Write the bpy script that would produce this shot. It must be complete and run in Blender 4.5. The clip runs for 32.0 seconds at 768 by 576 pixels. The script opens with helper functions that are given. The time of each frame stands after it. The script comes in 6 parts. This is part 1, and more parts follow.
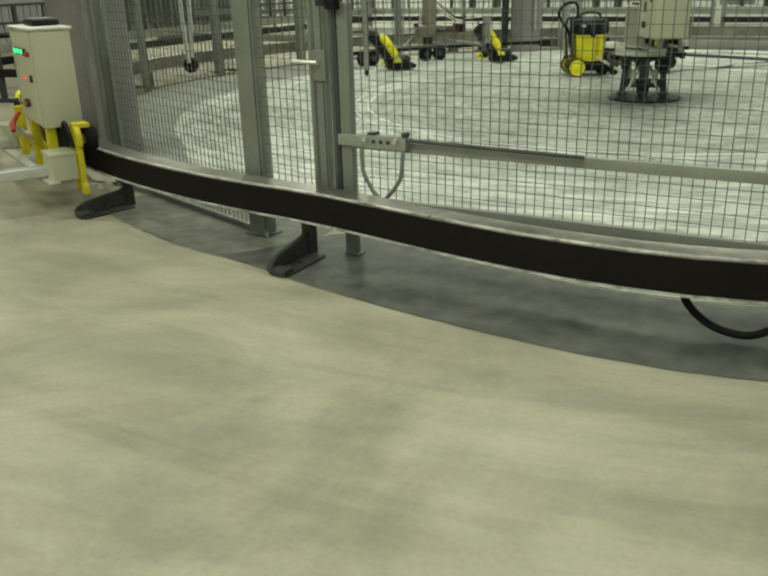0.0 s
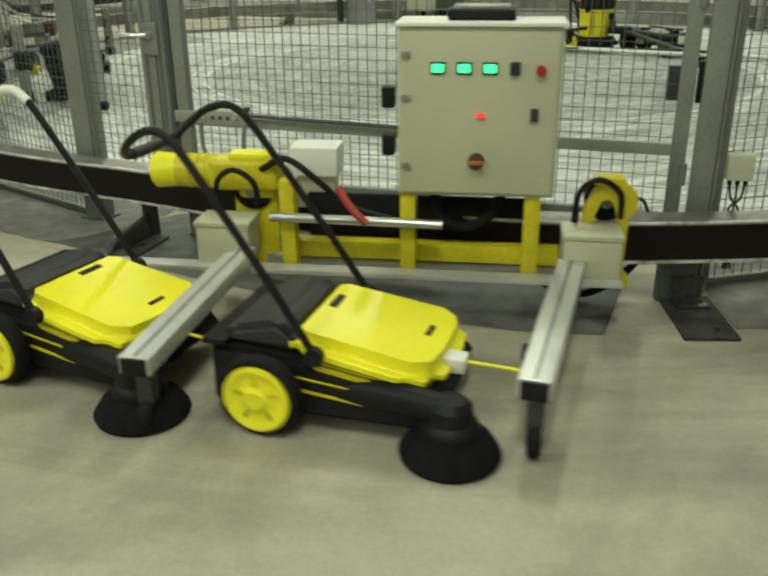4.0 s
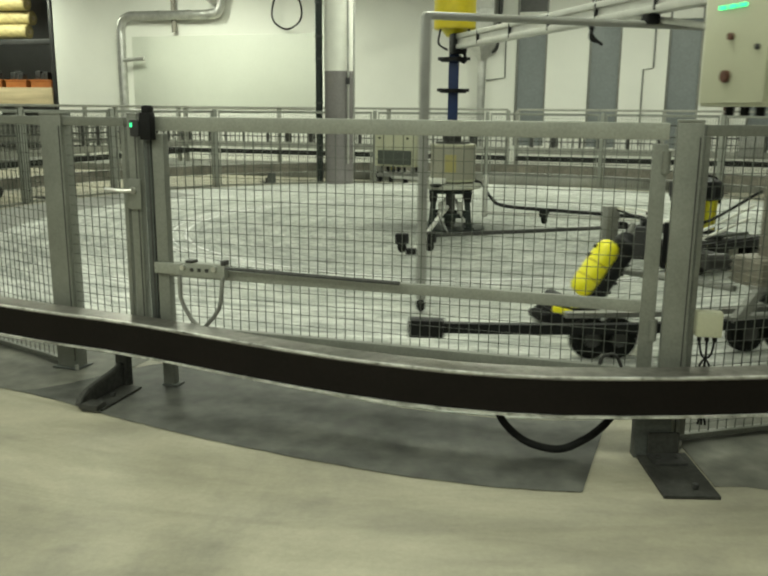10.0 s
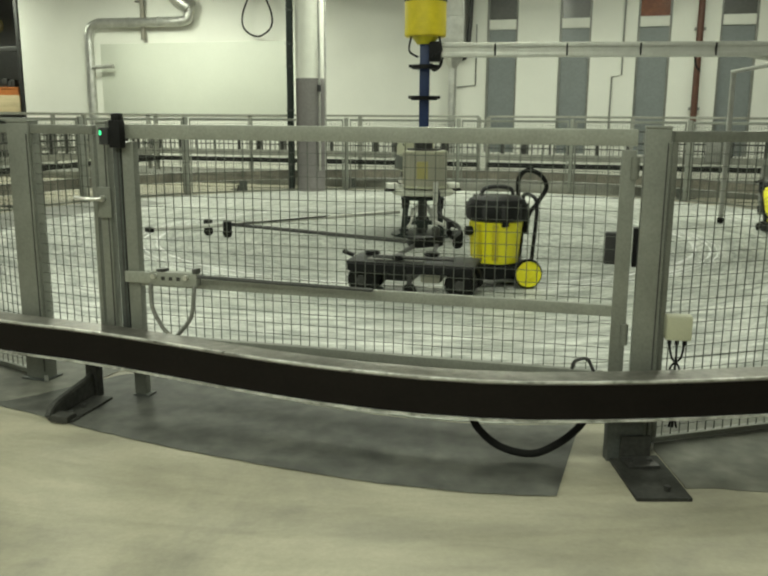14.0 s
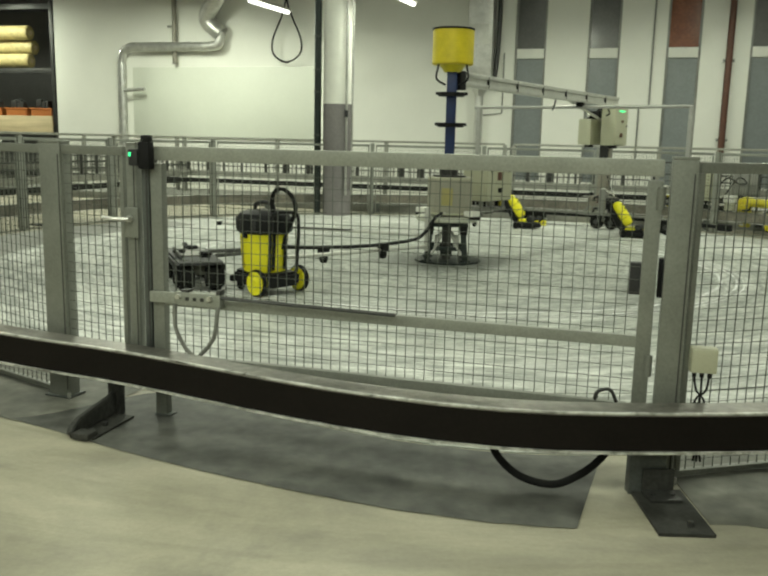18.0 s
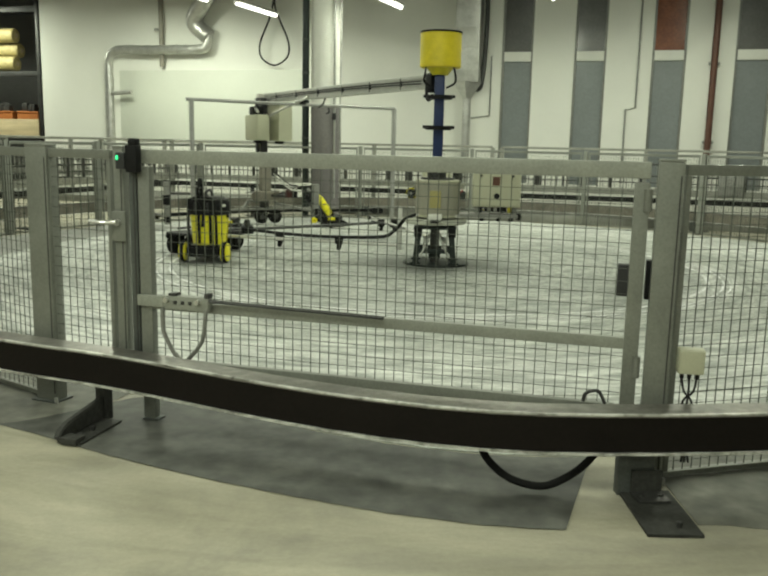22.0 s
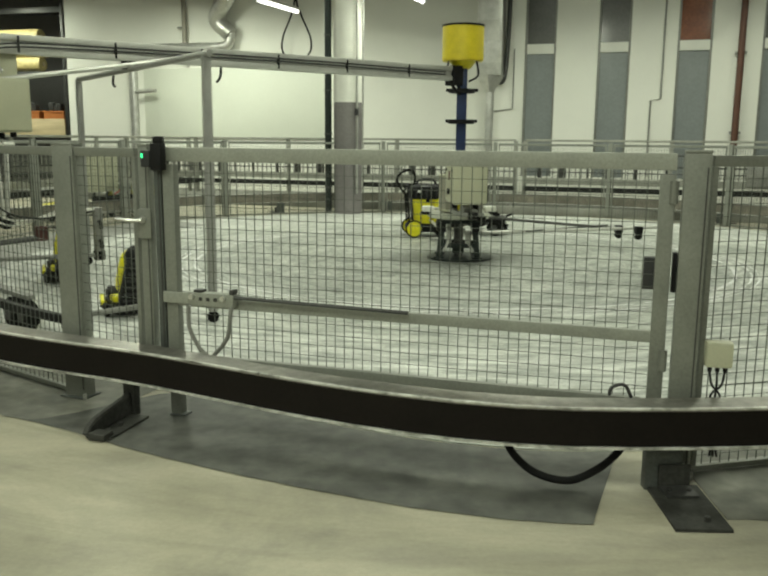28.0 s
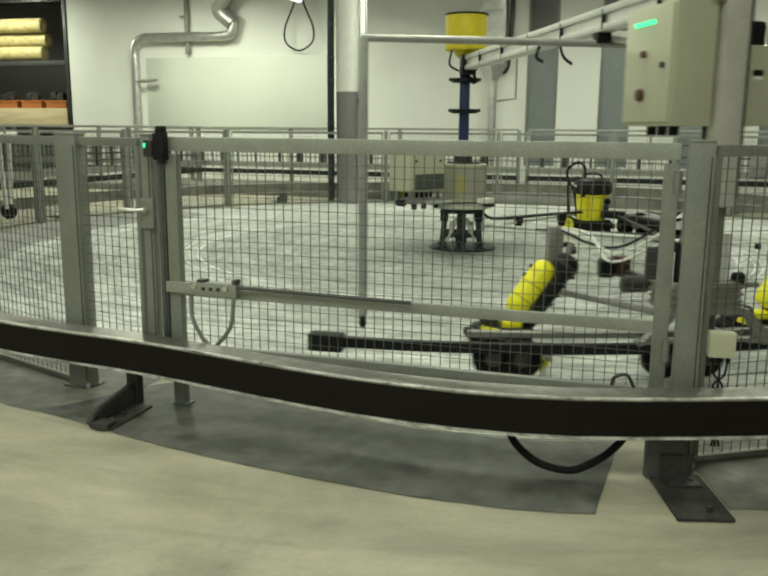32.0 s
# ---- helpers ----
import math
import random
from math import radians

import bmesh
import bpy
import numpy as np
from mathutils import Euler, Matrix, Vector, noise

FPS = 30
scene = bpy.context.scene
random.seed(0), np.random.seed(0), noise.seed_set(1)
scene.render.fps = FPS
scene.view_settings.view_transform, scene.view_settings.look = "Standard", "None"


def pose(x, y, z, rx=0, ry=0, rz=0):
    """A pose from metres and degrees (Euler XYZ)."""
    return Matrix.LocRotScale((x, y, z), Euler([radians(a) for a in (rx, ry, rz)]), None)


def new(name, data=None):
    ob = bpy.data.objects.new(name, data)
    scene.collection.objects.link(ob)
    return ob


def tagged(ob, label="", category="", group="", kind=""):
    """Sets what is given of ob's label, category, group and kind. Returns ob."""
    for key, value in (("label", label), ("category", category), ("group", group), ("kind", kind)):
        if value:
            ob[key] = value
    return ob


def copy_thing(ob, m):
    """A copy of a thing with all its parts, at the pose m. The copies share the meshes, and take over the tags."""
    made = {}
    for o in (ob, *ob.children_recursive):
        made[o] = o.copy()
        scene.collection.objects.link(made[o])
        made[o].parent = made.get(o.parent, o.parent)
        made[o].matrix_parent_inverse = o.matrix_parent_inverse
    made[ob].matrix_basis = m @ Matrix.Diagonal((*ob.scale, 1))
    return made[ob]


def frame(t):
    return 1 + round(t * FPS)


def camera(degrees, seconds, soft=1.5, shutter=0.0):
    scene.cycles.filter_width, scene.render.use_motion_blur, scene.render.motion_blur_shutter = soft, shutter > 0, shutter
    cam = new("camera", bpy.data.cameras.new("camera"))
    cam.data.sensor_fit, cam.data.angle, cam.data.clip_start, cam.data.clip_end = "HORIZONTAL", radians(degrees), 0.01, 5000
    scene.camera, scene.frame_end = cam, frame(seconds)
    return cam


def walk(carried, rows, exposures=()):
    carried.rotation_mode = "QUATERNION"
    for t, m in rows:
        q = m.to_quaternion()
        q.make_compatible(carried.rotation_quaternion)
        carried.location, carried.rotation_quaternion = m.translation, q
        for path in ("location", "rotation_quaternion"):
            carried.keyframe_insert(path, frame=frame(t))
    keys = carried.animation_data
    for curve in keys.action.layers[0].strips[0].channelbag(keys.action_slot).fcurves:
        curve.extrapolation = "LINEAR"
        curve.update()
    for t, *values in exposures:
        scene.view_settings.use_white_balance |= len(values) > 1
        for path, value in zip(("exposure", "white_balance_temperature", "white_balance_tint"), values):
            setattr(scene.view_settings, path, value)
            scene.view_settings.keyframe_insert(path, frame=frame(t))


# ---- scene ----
# the camera: held by hand at one spot, it only turns
EYE = 1.4
cam = camera(50.0, 32.0, 2.3, 0.5)
PATH = [
    (0.0, pose(0, 0, EYE, 69.09, 1.48, 16.93)),
    (0.5, pose(0, 0, EYE, 68.61, 1.63, 16.81)),
    (1.0, pose(0, 0, EYE, 68.65, 1.54, 16.81)),
    (1.5, pose(0, 0, EYE, 68.55, 1.70, 16.78)),
    (2.0, pose(0, 0, EYE, 68.47, 1.31, 16.64)),
    (2.5, pose(0, 0, EYE, 68.22, 0.74, 16.42)),
    (4.5, pose(0, 0, EYE, 67.02, 0.46, 4.17)),
    (5.0, pose(0, 0, EYE, 68.56, -0.25, 4.88)),
    (5.5, pose(0, 0, EYE, 70.16, -0.69, 5.36)),
    (6.0, pose(0, 0, EYE, 73.14, -0.92, 4.94)),
    (6.5, pose(0, 0, EYE, 75.60, -0.47, 4.27)),
    (7.0, pose(0, 0, EYE, 76.90, -0.06, 4.62)),
    (7.5, pose(0, 0, EYE, 77.48, -0.15, 3.96)),
    (8.0, pose(0, 0, EYE, 77.34, -0.31, 4.09)),
    (8.5, pose(0, 0, EYE, 77.23, -0.18, 4.34)),
    (9.0, pose(0, 0, EYE, 77.70, -0.45, 3.91)),
    (9.5, pose(0, 0, EYE, 77.86, -0.49, 4.23)),
    (10.0, pose(0, 0, EYE, 77.74, -0.50, 4.66)),
    (10.5, pose(0, 0, EYE, 77.60, -0.58, 4.72)),
    (11.0, pose(0, 0, EYE, 77.73, -0.30, 4.63)),
    (11.5, pose(0, 0, EYE, 77.95, -0.22, 4.00)),
    (12.0, pose(0, 0, EYE, 77.78, 0.17, 2.98)),
    (12.5, pose(0, 0, EYE, 77.97, -0.07, 2.40)),
    (13.0, pose(0, 0, EYE, 77.90, -0.26, 2.88)),
    (13.5, pose(0, 0, EYE, 77.86, -0.41, 2.47)),
    (14.0, pose(0, 0, EYE, 78.23, -0.38, 2.72)),
    (14.5, pose(0, 0, EYE, 78.16, -0.47, 2.78)),
    (16.5, pose(0, 0, EYE, 77.89, -0.81, 3.01)),
    (17.0, pose(0, 0, EYE, 77.90, -1.03, 2.96)),
    (17.5, pose(0, 0, EYE, 79.91, -1.60, 4.49)),
    (18.0, pose(0, 0, EYE, 79.95, -1.31, 4.50)),
    (18.5, pose(0, 0, EYE, 80.21, -0.88, 5.14)),
    (19.0, pose(0, 0, EYE, 81.54, -0.90, 4.60)),
    (19.5, pose(0, 0, EYE, 80.69, -1.16, 3.93)),
    (20.0, pose(0, 0, EYE, 79.54, -1.14, 3.42)),
    (20.5, pose(0, 0, EYE, 79.80, -1.21, 3.41)),
    (21.0, pose(0, 0, EYE, 80.25, -1.20, 3.69)),
    (21.5, pose(0, 0, EYE, 80.26, -1.14, 3.75)),
    (22.0, pose(0, 0, EYE, 80.16, -1.22, 3.68)),
    (22.5, pose(0, 0, EYE, 79.93, -1.21, 4.05)),
    (23.0, pose(0, 0, EYE, 80.17, -1.01, 4.12)),
    (23.5, pose(0, 0, EYE, 80.10, -0.91, 4.72)),
    (24.0, pose(0, 0, EYE, 79.78, -0.59, 5.48)),
    (24.5, pose(0, 0, EYE, 79.81, -0.80, 5.52)),
    (25.0, pose(0, 0, EYE, 79.95, -0.73, 5.63)),
    (25.5, pose(0, 0, EYE, 79.85, -0.53, 5.62)),
    (27.5, pose(0, 0, EYE, 79.80, -0.61, 4.99)),
    (28.0, pose(0, 0, EYE, 79.79, -0.48, 5.24)),
    (28.5, pose(0, 0, EYE, 79.65, -0.49, 5.06)),
    (29.0, pose(0, 0, EYE, 79.45, -0.63, 5.02)),
    (29.5, pose(0, 0, EYE, 79.36, -0.59, 5.14)),
    (30.0, pose(0, 0, EYE, 79.47, -0.62, 5.17)),
    (30.5, pose(0, 0, EYE, 79.35, -0.57, 5.18)),
    (31.0, pose(0, 0, EYE, 79.26, -0.59, 5.28)),
    (31.5, pose(0, 0, EYE, 79.13, -0.59, 5.62)),
    (32.0, pose(0, 0, EYE, 79.09, -0.48, 5.43)),
]
walk(cam, PATH)

# ---------------------------------------------------------------- world and lights
PY = 9.85                       # the pillar stands at (0, PY)
LAMP = (0.93, 1.0, 0.79)

world = bpy.data.worlds.new("world")
scene.world = world
world.use_nodes = True
world.node_tree.nodes["Background"].inputs[0].default_value = (0.55, 0.6, 0.5, 1)
world.node_tree.nodes["Background"].inputs[1].default_value = 0.01
scene.view_settings.exposure = 0.0


# ---------------------------------------------------------------- materials
def mat(name, col, rough=0.5, metal=0.0, var=0.12, scale=6.0, bump=0.05, fine=60.0, spread=0.1, stretch=(1, 1, 1), tint=None, coat=0.0, spec=0.5):
    """A surface with a coarse stain noise, a fine grain noise, uneven gloss and a shallow relief."""
    m = bpy.data.materials.new(name)
    m.use_nodes = True
    nt = m.node_tree
    b = nt.nodes["Principled BSDF"]
    tc = nt.nodes.new("ShaderNodeTexCoord")
    mp = nt.nodes.new("ShaderNodeMapping")
    mp.inputs["Scale"].default_value = stretch
    nt.links.new(tc.outputs["Object"], mp.inputs["Vector"])
    n1 = nt.nodes.new("ShaderNodeTexNoise")
    n1.inputs["Scale"].default_value, n1.inputs["Detail"].default_value, n1.inputs["Roughness"].default_value = scale, 5, 0.62
    n2 = nt.nodes.new("ShaderNodeTexNoise")
    n2.inputs["Scale"].default_value, n2.inputs["Detail"].default_value = fine, 3
    for n in (n1, n2):
        nt.links.new(mp.outputs["Vector"], n.inputs["Vector"])
    ramp = nt.nodes.new("ShaderNodeValToRGB")
    lo = [max(0, c * (1 - 1.6 * var)) for c in col]
    hi = [min(1, c * (1 + var)) for c in (tint or col)]
    ramp.color_ramp.elements[0].position, ramp.color_ramp.elements[1].position = 0.28, 0.72
    ramp.color_ramp.elements[0].color, ramp.color_ramp.elements[1].color = (*lo, 1), (*hi, 1)
    nt.links.new(n1.outputs["Fac"], ramp.inputs["Fac"])
    mix = nt.nodes.new("ShaderNodeMixRGB")
    mix.blend_type = "OVERLAY"
    mix.inputs["Fac"].default_value = min(1, var * 2.2)
    nt.links.new(ramp.outputs["Color"], mix.inputs["Color1"])
    nt.links.new(n2.outputs["Fac"], mix.inputs["Color2"])
    nt.links.new(mix.outputs["Color"], b.inputs["Base Color"])
    rr = nt.nodes.new("ShaderNodeMapRange")
    rr.inputs["To Min"].default_value, rr.inputs["To Max"].default_value = max(0.04, rough - spread), min(1, rough + spread)
    nt.links.new(n1.outputs["Fac"], rr.inputs["Value"])
    nt.links.new(rr.outputs["Result"], b.inputs["Roughness"])
    b.inputs["Metallic"].default_value = metal
    b.inputs["Specular IOR Level"].default_value = spec
    b.inputs["Coat Weight"].default_value = coat
    if bump:
        bp = nt.nodes.new("ShaderNodeBump")
        bp.inputs["Strength"].default_value, bp.inputs["Distance"].default_value = bump, 0.01
        nt.links.new(n2.outputs["Fac"], bp.inputs["Height"])
        nt.links.new(bp.outputs["Normal"], b.inputs["Normal"])
    return m


def glow(name, col, power):
    m = bpy.data.materials.new(name)
    m.use_nodes = True
    b = m.node_tree.nodes["Principled BSDF"]
    b.inputs["Base Color"].default_value = (*[0.4 * c for c in col], 1)
    b.inputs["Emission Color"].default_value, b.inputs["Emission Strength"].default_value = (*col, 1), power
    return m


def floor_mat(name, base, dark, pale, rough, stain, rings=False):
    """Ground concrete: wide pale and dark drifts, drag streaks along the aisle, fine speckle; rings adds wheel tracks
    round the pillar and a tone darker towards it.
    """
    m = bpy.data.materials.new(name)
    m.use_nodes = True
    nt = m.node_tree
    b = nt.nodes["Principled BSDF"]
    tc = nt.nodes.new("ShaderNodeTexCoord")

    def noise_of(vec, sc, detail, rgh=0.6, dist=0.0):
        n = nt.nodes.new("ShaderNodeTexNoise")
        n.inputs["Scale"].default_value, n.inputs["Detail"].default_value = sc, detail
        n.inputs["Roughness"].default_value, n.inputs["Distortion"].default_value = rgh, dist
        nt.links.new(vec, n.inputs["Vector"])
        return n.outputs["Fac"]

    def ramp_of(fac, *stops):
        r = nt.nodes.new("ShaderNodeValToRGB")
        r.color_ramp.elements[0].position, r.color_ramp.elements[0].color = stops[0][0], (*stops[0][1], 1)
        r.color_ramp.elements[1].position, r.color_ramp.elements[1].color = stops[-1][0], (*stops[-1][1], 1)
        for p, c in stops[1:-1]:
            r.color_ramp.elements.new(p).color = (*c, 1)
        nt.links.new(fac, r.inputs["Fac"])
        return r.outputs["Color"]

    def mixed(kind, fac, a, c):
        x = nt.nodes.new("ShaderNodeMixRGB")
        x.blend_type, x.inputs["Fac"].default_value = kind, fac
        nt.links.new(a, x.inputs["Color1"])
        nt.links.new(c, x.inputs["Color2"])
        return x.outputs["Color"]

    # polar place round the pillar: metres out, radians round
    sub = nt.nodes.new("ShaderNodeVectorMath")
    sub.operation = "SUBTRACT"
    sub.inputs[1].default_value = (0, PY, 0)
    nt.links.new(tc.outputs["Object"], sub.inputs[0])
    ln = nt.nodes.new("ShaderNodeVectorMath")
    ln.operation = "LENGTH"
    nt.links.new(sub.outputs[0], ln.inputs[0])
    sep = nt.nodes.new("ShaderNodeSeparateXYZ")
    nt.links.new(sub.outputs[0], sep.inputs[0])
    turn = nt.nodes.new("ShaderNodeMath")
    turn.operation = "ARCTAN2"
    nt.links.new(sep.outputs["Y"], turn.inputs[0])
    nt.links.new(sep.outputs["X"], turn.inputs[1])
    cm = nt.nodes.new("ShaderNodeCombineXYZ")
    nt.links.new(ln.outputs["Value"], cm.inputs["X"])
    nt.links.new(turn.outputs[0], cm.inputs["Y"])
    polar = cm.outputs["Vector"]
    mp = nt.nodes.new("ShaderNodeMapping")
    mp.inputs["Scale"].default_value, mp.inputs["Rotation"].default_value = (0.6, 2.0, 1), (0, 0, radians(-24))
    nt.links.new(tc.outputs["Object"], mp.inputs["Vector"])
    wide = noise_of(tc.outputs["Object"], 0.9, 6, 0.65, 0.6)
    streak = noise_of(mp.outputs["Vector"], 1.5, 5, 0.6)
    speck = noise_of(tc.outputs["Object"], 45, 4, 0.7)
    col = ramp_of(wide, (0.3, dark), (0.52, base), (0.72, pale))
    col = mixed("MULTIPLY", stain, col, ramp_of(streak, (0.33, (0.72, 0.72, 0.70)), (0.62, (1.0, 1.0, 1.0))))
    drag = nt.nodes.new("ShaderNodeMapping")
    drag.inputs["Scale"].default_value = (3.0, 2.6, 1)
    nt.links.new(polar, drag.inputs["Vector"])
    marks = noise_of(drag.outputs["Vector"], 1.3, 5, 0.6, 0.8)
    col = mixed("MULTIPLY", stain * 0.75, col, ramp_of(marks, (0.33, (0.7, 0.7, 0.68)), (0.5, (1.0, 1.0, 1.0)), (0.6, (1.0, 1.0, 1.0)), (0.72, (0.84, 0.84, 0.82))))
    col = mixed("OVERLAY", 0.16, col, speck)
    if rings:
        rn = noise_of(cm.outputs["Vector"], 7.0, 8, 0.72, 0.4)
        col = mixed("MULTIPLY", 0.8, col, ramp_of(rn, (0.4, (0.38, 0.39, 0.385)), (0.58, (1, 1, 1))))
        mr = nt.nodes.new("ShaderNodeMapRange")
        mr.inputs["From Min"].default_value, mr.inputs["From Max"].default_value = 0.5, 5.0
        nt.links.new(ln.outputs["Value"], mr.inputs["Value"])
        # tone by radius: darker towards the pillar, pale ring lines, pale rim
        radial_tone = ramp_of(mr.outputs["Result"], (0.0, (0.2, 0.21, 0.2)), (0.07, (0.42, 0.43, 0.42)), (0.13, (0.6, 0.61, 0.59)), (0.3, (0.66, 0.67, 0.65)), (0.575, (0.64, 0.65, 0.64)), (0.585, (1.0, 1.0, 1.0)), (0.595, (1.0, 1.0, 1.0)), (0.603, (0.66, 0.67, 0.66)), (0.618, (0.68, 0.69, 0.68)), (0.626, (0.95, 0.95, 0.95)), (0.636, (0.95, 0.95, 0.95)), (0.645, (0.7, 0.71, 0.69)), (0.8, (0.8, 0.81, 0.79)), (0.93, (1, 1, 1)))
        col = mixed("MULTIPLY", 0.85, col, radial_tone)
        fine = noise_of(cm.outputs["Vector"], 22.0, 6, 0.75, 0.2)
        col = mixed("MULTIPLY", 0.6, col, ramp_of(fine, (0.42, (0.5, 0.51, 0.5)), (0.53, (1, 1, 1))))
    nt.links.new(col, b.inputs["Base Color"])
    b.inputs["Specular IOR Level"].default_value = 0.14 if rings else 0.4
    mr = nt.nodes.new("ShaderNodeMapRange")
    mr.inputs["To Min"].default_value, mr.inputs["To Max"].default_value = rough - 0.12, rough + 0.14
    nt.links.new(wide, mr.inputs["Value"])
    nt.links.new(mr.outputs["Result"], b.inputs["Roughness"])
    bp = nt.nodes.new("ShaderNodeBump")
    bp.inputs["Strength"].default_value, bp.inputs["Distance"].default_value = 0.12, 0.006
    nt.links.new(speck, bp.inputs["Height"])
    nt.links.new(bp.outputs["Normal"], b.inputs["Normal"])
    return m


M_FLOOR = floor_mat("aisle_concrete", (0.42, 0.392, 0.302), (0.26, 0.245, 0.2), (0.55, 0.515, 0.395), 0.5, 0.8)
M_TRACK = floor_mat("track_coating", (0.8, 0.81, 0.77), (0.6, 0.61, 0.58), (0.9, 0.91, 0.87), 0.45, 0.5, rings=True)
M_KERB = floor_mat("kerb_concrete", (0.30, 0.30, 0.28), (0.22, 0.22, 0.2), (0.36, 0.36, 0.33), 0.6, 0.6)
M_LOWKERB = floor_mat("worn_kerb_concrete", (0.25, 0.25, 0.225), (0.15, 0.15, 0.13), (0.38, 0.38, 0.34), 0.7, 0.9)
# floor paint with the shade under the rail mixed into its colour
M_STRIP = mat("strip_paint_shade", (0.1, 0.101, 0.09), 0.6, 0, 0.38, 2.4, 0.1, 9)
M_WALL = mat("wall_plaster", (0.80, 0.80, 0.74), 0.75, 0, 0.03, 0.6, 0.05, 25)
M_PANEL = mat("panel_enamel", (0.66, 0.68, 0.60), 0.5, 0, 0.03, 0.7, 0.03, 25)
M_WALLG = mat("grey_wall_paint", (0.25, 0.25, 0.25), 0.7, 0, 0.08, 0.8, 0.05, 25)
M_SHAFT = mat("column_grey_paint", (0.2, 0.187, 0.187), 0.65, 0, 0.1, 1.2, 0.05, 25)
M_CEIL = mat("ceiling_deck", (0.13, 0.13, 0.125), 0.8, 0, 0.1, 0.5, 0.05, 12)
M_GALV = mat("fence_grey_paint", (0.23, 0.237, 0.21), 0.42, 0.2, 0.1, 5, 0.05, 90)
M_SLATE = mat("slate_steel_paint", (0.1, 0.108, 0.103), 0.48, 0.2, 0.15, 5, 0.05, 80)
M_GATE = mat("gate_grey_paint", (0.32, 0.33, 0.29), 0.45, 0.15, 0.1, 4, 0.05, 90)
M_WIRE = mat("wire_steel", (0.12, 0.13, 0.112), 0.5, 0.35, 0.1, 20, 0.0, 90)
M_ALU = mat("aluminium", (0.62, 0.62, 0.58), 0.42, 0.45, 0.07, 8, 0.03, 120)
M_ZINC = mat("zinc_duct", (0.58, 0.58, 0.55), 0.36, 0.75, 0.14, 7, 0.05, 70)
# pale tone that holds the highlight along the rail's edges
M_RAILEDGE = mat("rail_edge_highlight", (0.72, 0.71, 0.66), 0.35, 0.35, 0.45, 9, 0.1, 45, 0.2)
M_RAILTOP = mat("worn_rail_steel", (0.25, 0.24, 0.215), 0.36, 0.6, 0.25, 7, 0.09, 45, 0.16, (0.6, 0.6, 1))
M_RAIL = mat("rail_brown_black", (0.011, 0.0085, 0.0072), 0.65, 0.0, 0.14, 5, 0.06, 60, spec=0.15)
M_BLACK = mat("black_plastic", (0.012, 0.012, 0.013), 0.5, 0, 0.18, 14, 0.08, 110, spec=0.18)
M_RAILIN = mat("dusty_rail_side", (0.24, 0.22, 0.18), 0.75, 0.0, 0.3, 4, 0.06, 60)
M_FRAME = mat("grey_frame_tube", (0.36, 0.36, 0.34), 0.42, 0.3, 0.08, 8, 0.03, 90)
M_RUBBER = mat("rubber", (0.01, 0.01, 0.01), 0.8, 0, 0.2, 18, 0.1, 120, spec=0.2)
M_GREY = mat("charcoal_plastic", (0.038, 0.038, 0.04), 0.55, 0, 0.12, 10, 0.1, 140, spec=0.3)
M_YELLOW = mat("yellow_plastic", (0.90, 0.83, 0.02), 0.36, 0, 0.05, 6, 0.02, 90)
M_COLUMN = mat("dull_column_paint", (0.53, 0.51, 0.46), 0.5, 0.05, 0.1, 5, 0.04, 70)
M_DRUM = mat("aged_yellow_plastic", (0.74, 0.6, 0.025), 0.45, 0, 0.1, 5, 0.02, 80)
M_YPAINT = mat("yellow_enamel", (0.64, 0.55, 0.015), 0.4, 0.05, 0.12, 9, 0.05, 70)
M_BEIGE = mat("beige_enamel", (0.49, 0.49, 0.36), 0.42, 0.05, 0.04, 3, 0.03, 110)
M_BEIGE2 = mat("grey_beige_enamel", (0.33, 0.32, 0.26), 0.45, 0.05, 0.05, 3, 0.03, 110)
M_BLUE = mat("blue_enamel", (0.014, 0.03, 0.105), 0.4, 0.1, 0.12, 6, 0.03, 60)
M_DKGREEN = mat("dark_green_steel", (0.018, 0.026, 0.024), 0.45, 0.3, 0.2, 8, 0.05, 60)
M_DKPANEL = mat("service_panel_paint", (0.075, 0.085, 0.072), 0.5, 0.1, 0.12, 6, 0.03, 60)
M_FOOT = mat("grimy_foot_steel", (0.045, 0.045, 0.041), 0.6, 0.0, 0.3, 6, 0.08, 50, spec=0.3)
M_RING = mat("ring_mark_paint", (0.85, 0.86, 0.83), 0.5, 0, 0.3, 2.5, 0.05, 30)
# paler strip tone, again floor paint and rail shade together
M_STRIP2 = mat("worn_strip_paint_and_shade", (0.165, 0.163, 0.14), 0.6, 0, 0.3, 2.2, 0.1, 9)
M_DARKST = mat("dark_steel", (0.07, 0.07, 0.068), 0.45, 0.5, 0.2, 8, 0.06, 60)
M_MIDST = mat("grey_machine_paint", (0.26, 0.26, 0.24), 0.45, 0.25, 0.15, 6, 0.05, 60)
M_TAUPE = mat("taupe_machine_paint", (0.235, 0.218, 0.18), 0.5, 0.15, 0.15, 6, 0.05, 60)
M_MAROON = mat("maroon_plastic", (0.06, 0.018, 0.016), 0.45, 0, 0.2, 9, 0.05, 60)
M_GUARD = mat("guard_rail_paint", (0.29, 0.29, 0.255), 0.55, 0.1, 0.15, 4, 0.05, 60)
M_BRISTLE = mat("brush_bristle", (0.008, 0.008, 0.01), 0.9, 0, 0.3, 30, 0.3, 200, 0.1, (1, 1, 0.1), spec=0.15)
M_RED = mat("red_plastic", (0.38, 0.03, 0.02), 0.4, 0, 0.08, 8, 0.02, 60)
